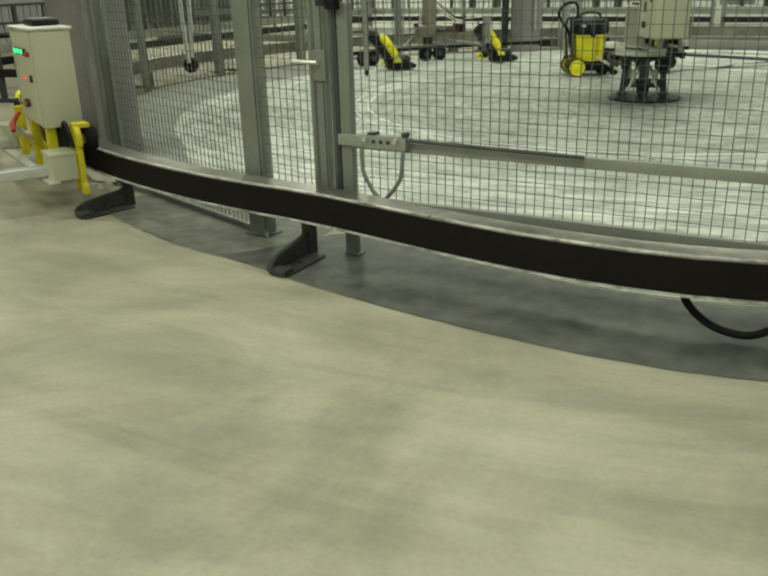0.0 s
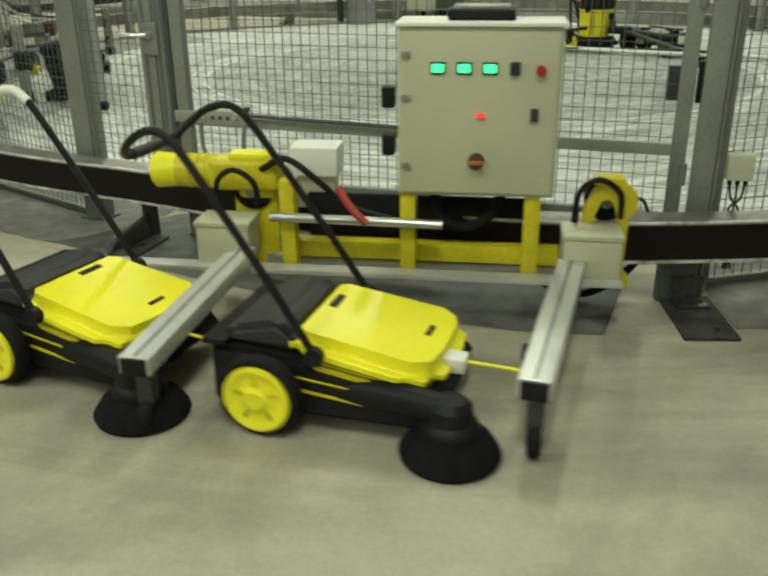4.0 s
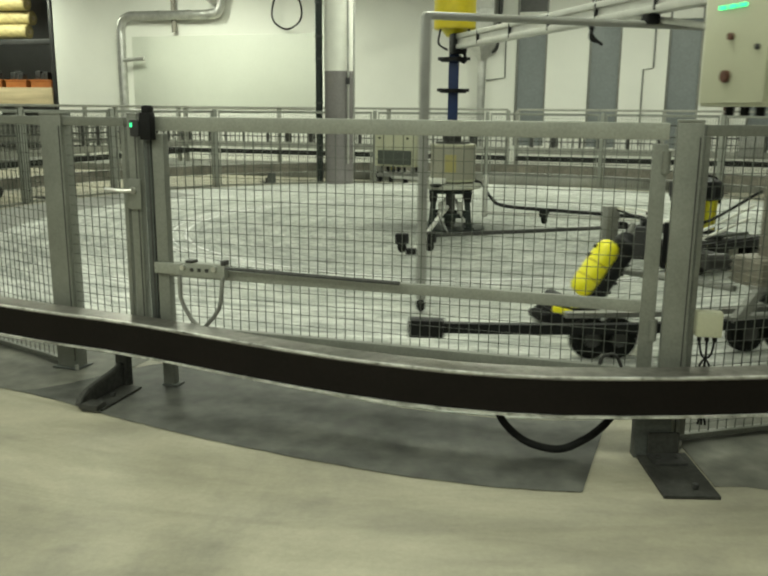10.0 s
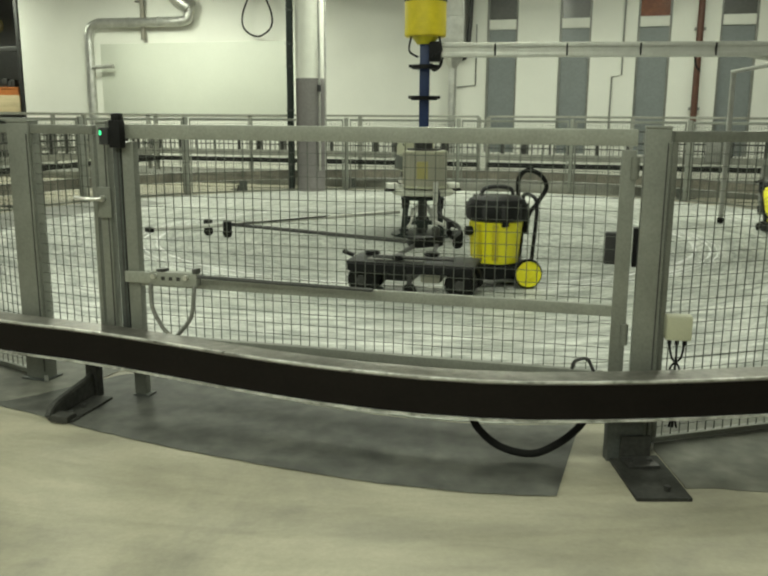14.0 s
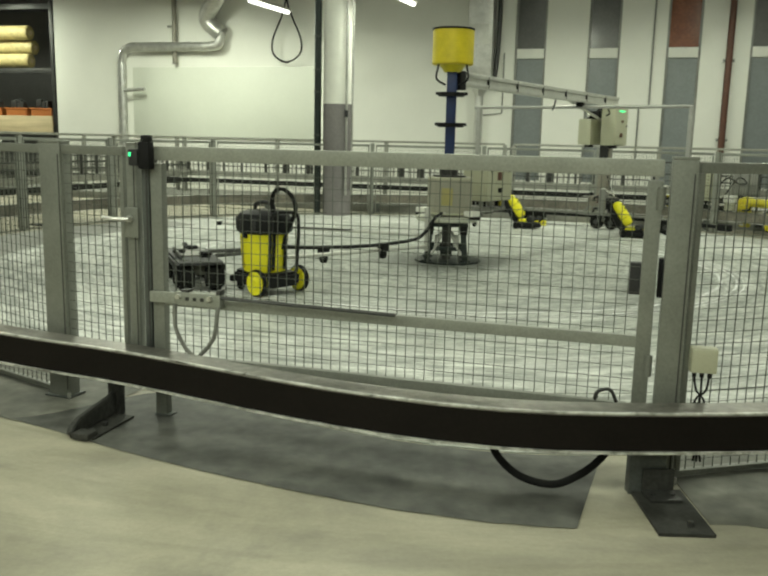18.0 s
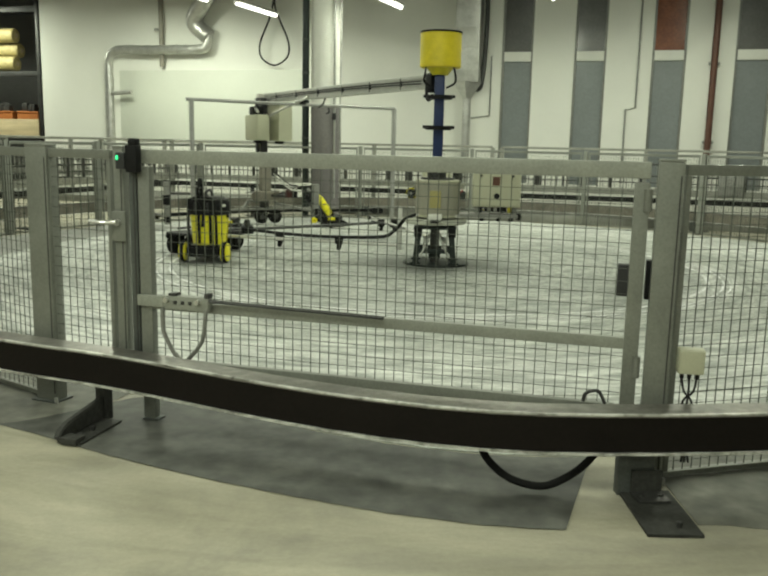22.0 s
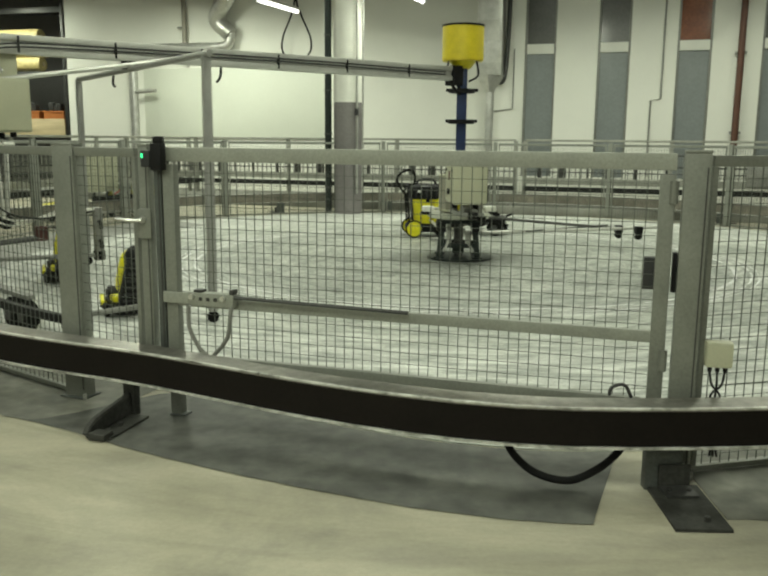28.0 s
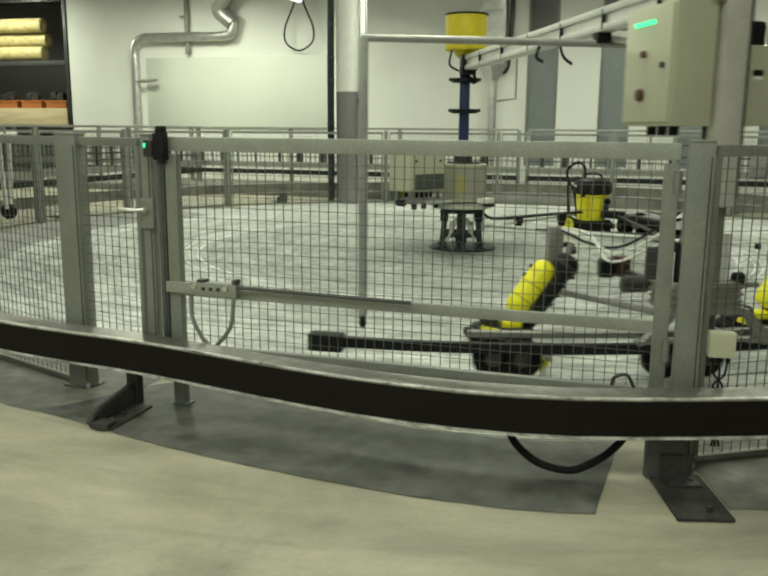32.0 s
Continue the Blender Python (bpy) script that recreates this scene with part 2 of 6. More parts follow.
M_ORANGE = mat("orange_plastic", (0.44, 0.15, 0.04), 0.5, 0, 0.1, 6, 0.03, 60)
M_WHITE = mat("white_enamel", (0.78, 0.78, 0.72), 0.45, 0, 0.03, 5, 0.02, 60)
M_BROWN = mat("brown_pipe_paint", (0.12, 0.052, 0.034), 0.5, 0.1, 0.15, 6, 0.04, 60)
M_WOOD = mat("pale_board", (0.55, 0.45, 0.28), 0.6, 0, 0.15, 3, 0.06, 60, 0.1, (0.4, 3, 3))
M_GOLD = mat("golden_roll_wrap", (0.46, 0.38, 0.17), 0.55, 0.0, 0.25, 6, 0.05, 60)
M_PANE = mat("grey_window_panel", (0.225, 0.245, 0.25), 0.22, 0, 0.06, 1.2, 0.02, 20)
M_PANEUP = mat("dark_upper_pane", (0.12, 0.12, 0.115), 0.2, 0, 0.1, 1.0, 0.02, 20)
# the orange reflection in the third upper pane is put into its colour
M_PANEOR = mat("orange_reflection_pane", (0.22, 0.07, 0.03), 0.2, 0, 0.2, 1.6, 0.02, 20)
M_CHROME = mat("bright_steel", (0.72, 0.72, 0.70), 0.34, 1.0, 0.05, 10, 0.02, 100)
M_PALE = mat("pale_machine_enamel", (0.55, 0.56, 0.48), 0.45, 0.05, 0.08, 5, 0.03, 90)
M_LABEL = mat("yellow_label", (0.37, 0.33, 0.13), 0.5, 0, 0.06, 10, 0.0, 60)
G_TUBE = glow("tube_glow", (1.0, 1.0, 0.88), 4.0)
G_GREEN = glow("green_led", (0.05, 1.0, 0.32), 1.7)
G_RED = glow("red_led", (1.0, 0.05, 0.04), 0.9)


# ---------------------------------------------------------------- mesh helpers
I4 = Matrix.Identity(4)


def T(x, y, z):
    return Matrix.Translation((x, y, z))


def RX(a):
    return Matrix.Rotation(radians(a), 4, "X")


def RY(a):
    return Matrix.Rotation(radians(a), 4, "Y")


def RZ(a):
    return Matrix.Rotation(radians(a), 4, "Z")


def box(bm, sx, sy, sz, m=I4, bev=0.0, segs=2):
    """A box of that size round the origin of m, its edges rounded by bev."""
    vs = bmesh.ops.create_cube(bm, size=1.0, matrix=m @ Matrix.Diagonal((sx, sy, sz, 1)))["verts"]
    if bev:
        es = list({e for v in vs for e in v.link_edges})
        bmesh.ops.bevel(bm, geom=es, offset=bev, segments=segs, affect="EDGES", profile=0.6)
    return bm


def cyl(bm, r, h, m=I4, n=20, r2=None, bev=0.0):
    """A closed cylinder or cone along z, centred on m's origin."""
    out = bmesh.ops.create_cone(bm, cap_ends=True, segments=n, radius1=r, radius2=r if r2 is None else r2, depth=h, matrix=m)
    if bev:
        es = [e for e in {e for v in out["verts"] for e in v.link_edges} if any(len(f.verts) > 4 for f in e.link_faces)]
        bmesh.ops.bevel(bm, geom=es, offset=bev, segments=2, affect="EDGES")
    return bm


def lathe(bm, prof, m=I4, n=24):
    """Turns a profile of (radius, height) round z."""
    rings = []
    for r, h in prof:
        rings.append([bm.verts.new(m @ Vector((r * math.cos(2 * math.pi * i / n), r * math.sin(2 * math.pi * i / n), h))) for i in range(n)])
    for a, b in zip(rings, rings[1:]):
        for i in range(n):
            bm.faces.new((a[i], a[(i + 1) % n], b[(i + 1) % n], b[i]))
    for ring, flip in ((rings[0], True), (rings[-1], False)):
        bm.faces.new(ring[::-1] if flip else ring)
    return bm


def tube(bm, pts, r, n=8, closed=False):
    """A round bar along a line of points."""
    pts = [Vector(p) for p in pts]
    rings, side = [], None
    k = len(pts)
    for i, p in enumerate(pts):
        a = pts[(i - 1) % k] if closed or i else p
        b = pts[(i + 1) % k] if closed or i < k - 1 else p
        d = (b - a).normalized()
        if side is None:
            side = d.orthogonal().normalized()
        side = (side - d * side.dot(d)).normalized()
        up = d.cross(side)
        rings.append([bm.verts.new(p + r * (math.cos(2 * math.pi * j / n) * side + math.sin(2 * math.pi * j / n) * up)) for j in range(n)])
    for i in range(k if closed else k - 1):
        a, b = rings[i], rings[(i + 1) % k]
        for j in range(n):
            bm.faces.new((a[j], a[(j + 1) % n], b[(j + 1) % n], b[j]))
    if not closed:
        bm.faces.new(rings[0][::-1])
        bm.faces.new(rings[-1])
    return bm


def curve(pts, steps=6):
    """A smooth line (Catmull-Rom) through the points."""
    p = [Vector(q) for q in pts]
    p = [2 * p[0] - p[1]] + p + [2 * p[-1] - p[-2]]
    out = []
    for i in range(1, len(p) - 2):
        for s in range(steps):
            t = s / steps
            a, b, c, d = p[i - 1], p[i], p[i + 1], p[i + 2]
            out.append(0.5 * (2 * b + (c - a) * t + (2 * a - 5 * b + 4 * c - d) * t * t + (3 * b - a - 3 * c + d) * t ** 3))
    return out + [p[-2]]


def prism(bm, outline, h, m=I4, bev=0.0, segs=2):
    """A plate with the outline (x, y), h thick along z, from z = 0."""
    lo = [bm.verts.new(m @ Vector((x, y, 0))) for x, y in outline]
    hi = [bm.verts.new(m @ Vector((x, y, h))) for x, y in outline]
    k = len(outline)
    fs = [bm.faces.new(lo[::-1]), bm.faces.new(hi)]
    fs += [bm.faces.new((lo[i], lo[(i + 1) % k], hi[(i + 1) % k], hi[i])) for i in range(k)]
    bmesh.ops.recalc_face_normals(bm, faces=fs)
    if bev:
        bmesh.ops.bevel(bm, geom=list({e for f in fs for e in f.edges}), offset=bev, segments=segs, affect="EDGES")
    return bm


def mesh_of(name, bm, material, smooth=True):
    me = bpy.data.meshes.new(name)
    bm.to_mesh(me)
    bm.free()
    me.materials.append(material)
    if smooth:
        me.polygons.foreach_set("use_smooth", [True] * len(me.polygons))
        me.set_sharp_from_angle(angle=radians(38))
    return me


def part(name, bm, material, parent, label=""):
    ob = new(name, mesh_of(name, bm, material))
    ob.parent = parent
    if label:
        ob["label"] = label
    return ob


def thing(name, m, label, category, group="", kind=""):
    ob = new(name)
    ob.empty_display_size = 0.1
    ob.matrix_basis = m
    return tagged(ob, label, category, group, kind)


def solid(name, bm, material, label, category, kind="", group="", m=I4):
    ob = new(name, mesh_of(name, bm, material))
    ob.matrix_basis = m
    return tagged(ob, label, category, group, kind)


B = bmesh.new


# ---------------------------------------------------------------- the ring's plan
def smooth(x):
    x = min(1, max(0, x))
    return x * x * (3 - 2 * x)


def rail_r(phi):
    """Outer radius of the rail round the pillar; phi in degrees from the aisle side, positive to the east."""
    phi = (phi + 180) % 360 - 180
    return 6.72 - 0.47 * smooth((5 - phi) / 22) * smooth((phi + 100) / 50)


def ring_at(phi, r, z=0.0):
    a = radians(phi)
    return Vector((r * math.sin(a), PY - r * math.cos(a), z))


def rail_at(phi, off=0.0, z=0.0):
    return ring_at(phi, rail_r(phi) + off, z)


def sweep(bm, section, a0=0, a1=360, step=2.0):
    """A band round the ring: section is a closed list of (offset from the rail's outer edge, height)."""
    full = a1 - a0 >= 360
    n = round((a1 - a0) / step)
    rows = [[bm.verts.new(rail_at(a0 + (a1 - a0) * i / n, o, z)) for o, z in section] for i in range(n if full else n + 1)]
    k = len(section)
    for i in range(n):
        a, b = rows[i], rows[(i + 1) % len(rows)]
        for j in range(k):
            bm.faces.new((a[j], b[j], b[(j + 1) % k], a[(j + 1) % k]))
    if not full:
        bm.faces.new(rows[0])
        bm.faces.new(rows[-1][::-1])
    bmesh.ops.recalc_face_normals(bm, faces=bm.faces)
    return bm


# ---------------------------------------------------------------- hall: floors, walls, ceiling
MW = T(0, 19.3, 0) @ RZ(-13)        # the long wall: x along it, -y into the hall
HALL_W, HALL_E, HALL_S, HALL_TOP = -17.0, 15.5, -7.0, 6.4


def build_hall():
    bm = B()
    box(bm, 60, 60, 0.2, T(0, 10, -0.1))
    solid("floor", bm, M_FLOOR, "worn warm grey concrete aisle floor with pale streaks and stains", "floor", "structure")
    bm = B()
    n = 120
    prism(bm, [(ring_at(360 * i / n, rail_r(360 * i / n) - 0.5)[:2]) for i in range(n)], 0.006)
    solid("track_apron", bm, M_TRACK, "grey concrete apron of the test ring inside the fence", "floor", "structure")
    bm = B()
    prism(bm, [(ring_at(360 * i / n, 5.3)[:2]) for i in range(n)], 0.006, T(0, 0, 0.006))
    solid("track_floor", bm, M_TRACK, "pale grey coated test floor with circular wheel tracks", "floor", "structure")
    bm = B()
    arc = [-128 + 90 * i / 40 for i in range(41)]
    prism(bm, [ring_at(a, 5.13 + 0.2 * smooth((a + 50) / 12))[:2] for a in arc] + [ring_at(a, rail_r(a) - 0.52)[:2] for a in reversed(arc)], 0.003, T(0, 0, 0.0125))
    solid("west_apron", bm, M_KERB, "dull grey concrete margin of the test floor", "floor", "structure")
    bm = B()
    rnd = random.Random(8)
    for r0, w in ((3.08, 0.045), (3.24, 0.03), (3.31, 0.018)):
        a = 0.0
        while a < 356:
            ln = rnd.uniform(6, 26)
            rows = []
            for i in range(9):
                q = radians(a + ln * i / 8)
                e = w * (0.35 + 0.65 * math.sin(math.pi * (i + 0.4) / 8.8)) / 2
                rr = r0 + rnd.uniform(-0.006, 0.006)
                rows.append([bm.verts.new((k * math.cos(q), PY + k * math.sin(q), 0.0165)) for k in (rr - e, rr + e)])
            for p, q in zip(rows, rows[1:]):
                bm.faces.new((p[0], p[1], q[1], q[0]))
            a += ln + rnd.uniform(-1, 3)
    solid("ring_mark", bm, M_RING, "worn white circular line marks on the test floor", "floor mark", "structure")
    # dark ragged-edged strip under the rail, paint and shade in one colour, worn paler westward
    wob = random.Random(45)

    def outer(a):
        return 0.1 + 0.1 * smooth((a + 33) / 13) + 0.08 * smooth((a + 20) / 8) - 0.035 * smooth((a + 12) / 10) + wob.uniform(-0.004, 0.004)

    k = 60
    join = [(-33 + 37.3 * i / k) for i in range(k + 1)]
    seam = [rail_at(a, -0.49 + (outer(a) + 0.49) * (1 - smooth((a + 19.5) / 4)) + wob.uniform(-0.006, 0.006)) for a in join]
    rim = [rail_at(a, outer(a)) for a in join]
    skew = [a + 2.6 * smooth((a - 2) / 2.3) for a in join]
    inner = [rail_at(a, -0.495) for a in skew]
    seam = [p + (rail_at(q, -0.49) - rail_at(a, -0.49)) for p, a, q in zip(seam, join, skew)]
    for edge_a, edge_b, m_, text in ((inner[:27], seam[:27], M_STRIP2, "worn grey floor strip, paint and rail shade in its colour"), ([p.lerp(q, 0.004) for p, q in zip(seam, rim)][21:], rim[21:], M_STRIP, "dark grey floor strip, paint and rail shade in its colour")):
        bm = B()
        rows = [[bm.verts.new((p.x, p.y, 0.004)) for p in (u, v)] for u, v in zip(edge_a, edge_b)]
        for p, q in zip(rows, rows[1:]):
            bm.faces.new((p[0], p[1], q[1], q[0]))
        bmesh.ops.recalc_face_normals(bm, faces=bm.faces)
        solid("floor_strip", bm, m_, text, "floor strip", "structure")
    # east strip: dark floor and the rail's shade drawn as one sheet
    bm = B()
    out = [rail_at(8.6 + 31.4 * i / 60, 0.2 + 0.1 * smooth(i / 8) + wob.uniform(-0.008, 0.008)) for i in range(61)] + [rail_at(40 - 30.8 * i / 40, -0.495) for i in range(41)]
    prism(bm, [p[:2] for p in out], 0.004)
    solid("floor_strip", bm, M_STRIP2, "worn grey floor strip, paint and rail shade in its colour", "floor strip", "structure")
    # long wall with tall window bays
    bays = [(1.39, 2.07), (2.96, 3.63), (4.57, 5.25), (6.20, 6.92), (7.9, 8.6), (9.5, 10.2)]
    bm = B()
    u = -10.74
    for a, b in bays + [(17.0, 17.0)]:
        box(bm, a - u, 0.3, HALL_TOP, MW @ T((a + u) / 2, 0.15, HALL_TOP / 2))
        u = b
    for a, b in bays:
        box(bm, b - a, 0.298, 0.62, MW @ T((a + b) / 2, 0.15, 0.31))
    solid("wall_north", bm, M_WALL, "white plastered long wall with tall window bays", "wall", "structure")
    for i, (a, b) in enumerate(bays):
        w = thing("window_%d" % (i + 1), MW @ T((a + b) / 2, 0.09, 0), "tall narrow grey window bay with a white cross bar", "window", "window bays", "structure")
        hw = (b - a) / 2
        bm = B()
        for s in (-1, 1):
            box(bm, 0.045, 0.06, 5.78, T(s * (hw - 0.022), 0, 3.51), 0.006)
        part("window_frame", bm, M_MIDST, w)
        part("cross_bar", box(B(), b - a - 0.09, 0.07, 0.21, T(0, -0.01, 3.39), 0.01), M_WHITE, w)
        part("pane", box(B(), b - a - 0.09, 0.02, 2.66, T(0, 0.03, 1.955)), M_PANE, w, "matt grey lower pane")
        part("pane", box(B(), b - a - 0.09, 0.02, 2.9, T(0, 0.03, 4.95)), M_PANEOR if i == 2 else M_PANEUP, w, "upper pane with a rust-red reflection painted in" if i == 2 else "dark glossy upper pane")
    bm = B()
    box(bm, 5.1, 0.06, 1.72, MW @ T(-5.8, -0.03, 2.27), 0.01)
    solid("wall_panel", bm, M_PANEL, "large white panel fixed flush on the long wall", "wall panel", "structure")
    # plain walls that close the hall
    for nm, sx, sy, x, y in (("wall_west", 0.3, 36, HALL_W, 10), ("wall_east", 0.3, 36, HALL_E, 10), ("wall_south", 33, 0.3, -0.8, HALL_S), ("wall_back", 33, 0.3, -0.8, 27.5)):
        bm = B()
        box(bm, sx, sy, HALL_TOP, T(x, y, HALL_TOP / 2))
        solid(nm, bm, M_WALLG, "plain grey painted hall wall", "wall", "structure")
    bm = B()
    box(bm, 34, 37, 0.2, T(-0.8, 10.2, HALL_TOP + 0.1))
    for i in range(12):
        box(bm, 34, 0.14, 0.3, T(-0.8, -6 + 3 * i, HALL_TOP - 0.15))
    solid("ceiling", bm, M_CEIL, "dark grey metal deck ceiling with beams", "ceiling", "structure")
    # building columns
    c = thing("building_column", T(-2.13, 15.75, 0), "round concrete column painted grey below and white above", "column", "building columns", "structure")
    part("lower_shaft", cyl(B(), 0.27, 2.08, T(0, 0, 1.04), 28), M_SHAFT, c, "grey painted lower shaft")
    part("upper_shaft", cyl(B(), 0.27, HALL_TOP - 2.08, T(0, 0, (HALL_TOP + 2.08) / 2), 28), M_WHITE, c, "white upper shaft")
    for k, (dx, rr) in enumerate(((0.2, 0.022), (0.31, 0.018))):
        part("conduit", cyl(B(), rr, HALL_TOP - 0.4, T(dx, -0.25, HALL_TOP / 2 + 0.2), 10), M_ZINC, c)
    part("switch_box", box(B(), 0.07, 0.05, 0.12, T(0.2, -0.28, 1.9), 0.008), M_GREY, c)
    p = thing("down_pipe", T(-2.5, 15.7, 0), "dark green-black down pipe with clamps beside the column", "pipe", kind="structure")
    part("pipe", cyl(B(), 0.065, HALL_TOP, T(0, 0, HALL_TOP / 2), 16), M_DKGREEN, p)
    for zc in (0.5, 1.5, 2.3, 2.7, 3.3, 4.1):
        part("clamp", cyl(B(), 0.075, 0.035, T(0, 0, zc), 16), M_DARKST, p)
    c = thing("building_column", T(-4.43, 6.12, 0) @ RZ(-36), "thick round building column painted dull grey", "column", "building columns", "structure")
    part("shaft", cyl(B(), 0.31, HALL_TOP, T(0, 0, HALL_TOP / 2), 40), M_SHAFT, c)
    part("base_collar", cyl(B(), 0.322, 0.12, T(0, 0, 0.06), 40, None, 0.01), M_SHAFT, c)
    part("cable_channel", box(B(), 0.09, 0.05, HALL_TOP, T(0.305, -0.13, HALL_TOP / 2), 0.006), M_MIDST, c, "grey cable channel")
    part("notice_plate", box(B(), 0.1, 0.012, 0.04, T(0.06, -0.308, 1.3), 0.003), M_WHITE, c, "small white notice plate")


# watts of the tubes near the long wall, by their x, each tuned for brightness
WALL_TUBES = {-12.6: 225, -7.02: 205, -5.36: 60, -3.85: 41, -1.02: 38, 1.83: 70, 4.92: 40}


def build_lights():
    # the tube at x -12.6 is unseen, added to brighten the rack
    spots = [(-5.36, 17.7, 4.43), (-3.85, 17.7, 4.13), (-1.02, 15.5, 3.98), (1.83, 15.5, 4.17), (4.92, 15.5, 4.33), (-7.02, 17.7, 4.75), (-12.6, 20.6, 5.0)]
    spots += [(x, y, 5.4) for y in (11.5, 5.5, -0.5, -5) for x in (-9, -4.5, 0, 4.5, 9)]
    base = None
    for x, y, low in spots:
        m = T(x, y, low) @ RZ(-18)
        if base is None:
            base = thing("tube_light", m, "bright white fluorescent tube light hung from the ceiling", "ceiling light", "tube lights")
            bm = B()
            prism(bm, [(-0.09, 0), (0.09, 0), (0.05, 0.06), (-0.05, 0.06)], 1.62, T(0, 0.81, 0.02) @ RX(90))
            part("housing", bm, M_WHITE, base)
            part("diffuser", cyl(B(), 0.045, 1.56, RX(90), 12), G_TUBE, base, "glowing tube")
            for s in (-0.6, 0.6):
                part("hanger", cyl(B(), 0.008, 1.8, T(0, s, 0.96), 6), M_ZINC, base)
        else:
            copy_thing(base, m)
        lamp = bpy.data.lights.new("tube_lamp", "AREA")
        lamp.shape, lamp.size, lamp.size_y = "RECTANGLE", 0.18, 1.6
        if y > 14:
            watts = WALL_TUBES[x]
        elif y > 8:
            watts = {-9: 78, -4.5: 106, 0: 122, 4.5: 130, 9: 110}[x]
        elif y > 3:
            watts = {4.5: 24, 9: 10, -9: 90}.get(x, 114)
        elif y > -2:
            watts = {4.5: 8, 9: 4}.get(x, 138)
        else:
            watts = {4.5: 26, 9: 6}.get(x, 98)
        lamp.energy, lamp.color = watts, LAMP
        ob = new("tube_lamp", lamp)
        ob.matrix_basis = T(x, y, low - 0.07) @ RZ(-18)


def build_wall_fittings():
    """Ducts, pipes and cables on the long wall."""
    d = thing("ventilation_duct", MW @ T(0, -0.22, 0), "round galvanised ventilation duct with elbows on the white wall", "duct")
    x0, x1 = -8.55, -5.85
    part("duct_pipe", tube(B(), [(x0, 0, 0.4), (x0, 0, 3.2), *curve([(x0, 0, 3.3), (x0 + 0.08, 0, 3.52), (x0 + 0.3, 0, 3.62)], 5), (x1 - 0.2, 0, 3.6)], 0.112, 16), M_ZINC, d)
    part("duct_elbow", tube(B(), curve([(x1 - 0.2, 0, 3.6), (x1 + 0.05, 0, 3.66), (x1 + 0.12, 0, 3.95)], 6), 0.118, 16), M_ZINC, d)
    part("flexible_hose", tube(B(), curve([(x1 + 0.12, 0, 3.9), (x1 - 0.2, -0.1, 4.25), (x1 + 0.2, -0.3, 4.7), (x1 + 0.9, -0.6, 5.5), (x1 + 1.3, -0.8, 6.3)], 10), 0.2, 16), M_ZINC, d, "wrinkled silver flexible hose")
    for zz in (0.9, 1.9, 2.9):
        part("joint_ring", cyl(B(), 0.122, 0.05, T(x0, 0, zz), 20), M_ZINC, d)
    for xx in (-7.4, -6.6):
        part("joint_ring", cyl(B(), 0.122, 0.05, T(xx, 0, 3.61) @ RY(90), 20), M_ZINC, d)
    part("damper_lever", tube(B(), [(x0 + 0.1, -0.05, 2.55), (x0 + 0.7, -0.08, 2.58)], 0.05, 10), M_ZINC, d)
    p = thing("drop_pipe", MW @ T(-7.05, -0.16, 0), "brown vertical sprinkler pipe with a bracket", "pipe")
    part("pipe", cyl(B(), 0.06, 3.2, T(0, 0, 4.8), 12), M_TAUPE, p)
    part("bracket", box(B(), 0.26, 0.03, 0.05, T(-0.06, 0, 4.1), 0.005), M_MIDST, p)
    c = thing("cable_loop", MW @ T(-4.0, -0.2, 0), "black hanging cable loop on the white wall", "cable")
    loop = [(0.0, 0, 4.75), (-0.12, 0, 4.3), (-0.36, 0, 3.75), (-0.33, 0, 3.4), (0.0, 0, 3.22), (0.33, 0, 3.4), (0.36, 0, 3.75), (0.12, 0, 4.3), (0.0, 0, 4.75), (0.0, 0, 6.3)]
    part("cable", tube(B(), curve(loop, 8), 0.022, 8), M_BLACK, c)
    e = thing("extraction_duct", MW @ T(0.7, -0.3, 0), "galvanised extraction box with a funnel and down pipe", "duct")
    part("duct_box", box(B(), 0.54, 0.4, 2.9, T(0, 0, 4.25), 0.02), M_ZINC, e)
    bm = B()
    lathe(bm, [(0.09, 2.42), (0.11, 2.5), (0.3, 2.78), (0.3, 2.82)], I4, 4)
    part("funnel", bm, M_ZINC, e)
    part("down_pipe", cyl(B(), 0.09, 2.0, T(0, 0, 1.45), 14), M_ZINC, e)
    part("grille", box(B(), 0.4, 0.02, 0.42, T(0.02, -0.21, 3.75), 0.01), M_ALU, e, "bright metal grille plate")
    p = thing("drop_pipe", MW @ T(0.98, -0.12, 0), "black curved cable pipe beside the extraction duct", "pipe")
    part("pipe", tube(B(), curve([(-0.25, 0, 6.3), (-0.2, 0, 5.4), (0.05, 0, 4.8), (0.06, 0, 3.6), (0.0, 0, 2.8), (-0.12, 0, 2.65)], 6), 0.05, 10), M_DARKST, p)
    p = thing("drop_pipe", MW @ T(5.8, -0.12, 0), "brown vertical pipe between two window bays", "pipe")
    part("pipe", cyl(B(), 0.066, HALL_TOP, T(0, 0, HALL_TOP / 2), 12), M_BROWN, p)
    for zz in (1.6, 3.2, 4.8):
        part("bracket", box(B(), 0.22, 0.05, 0.06, T(0, 0.03, zz), 0.005), M_MIDST, p)
    c = thing("wall_conduit", MW @ T(4.3, -0.03, 0), "thin grey wall conduit with an offset", "conduit")
    part("conduit", tube(B(), [(0.0, 0, 6.3), (0, 0, 2.3), (-0.2, 0, 2.26), (-0.2, 0, 0.7)], 0.018, 6), M_MIDST, c)
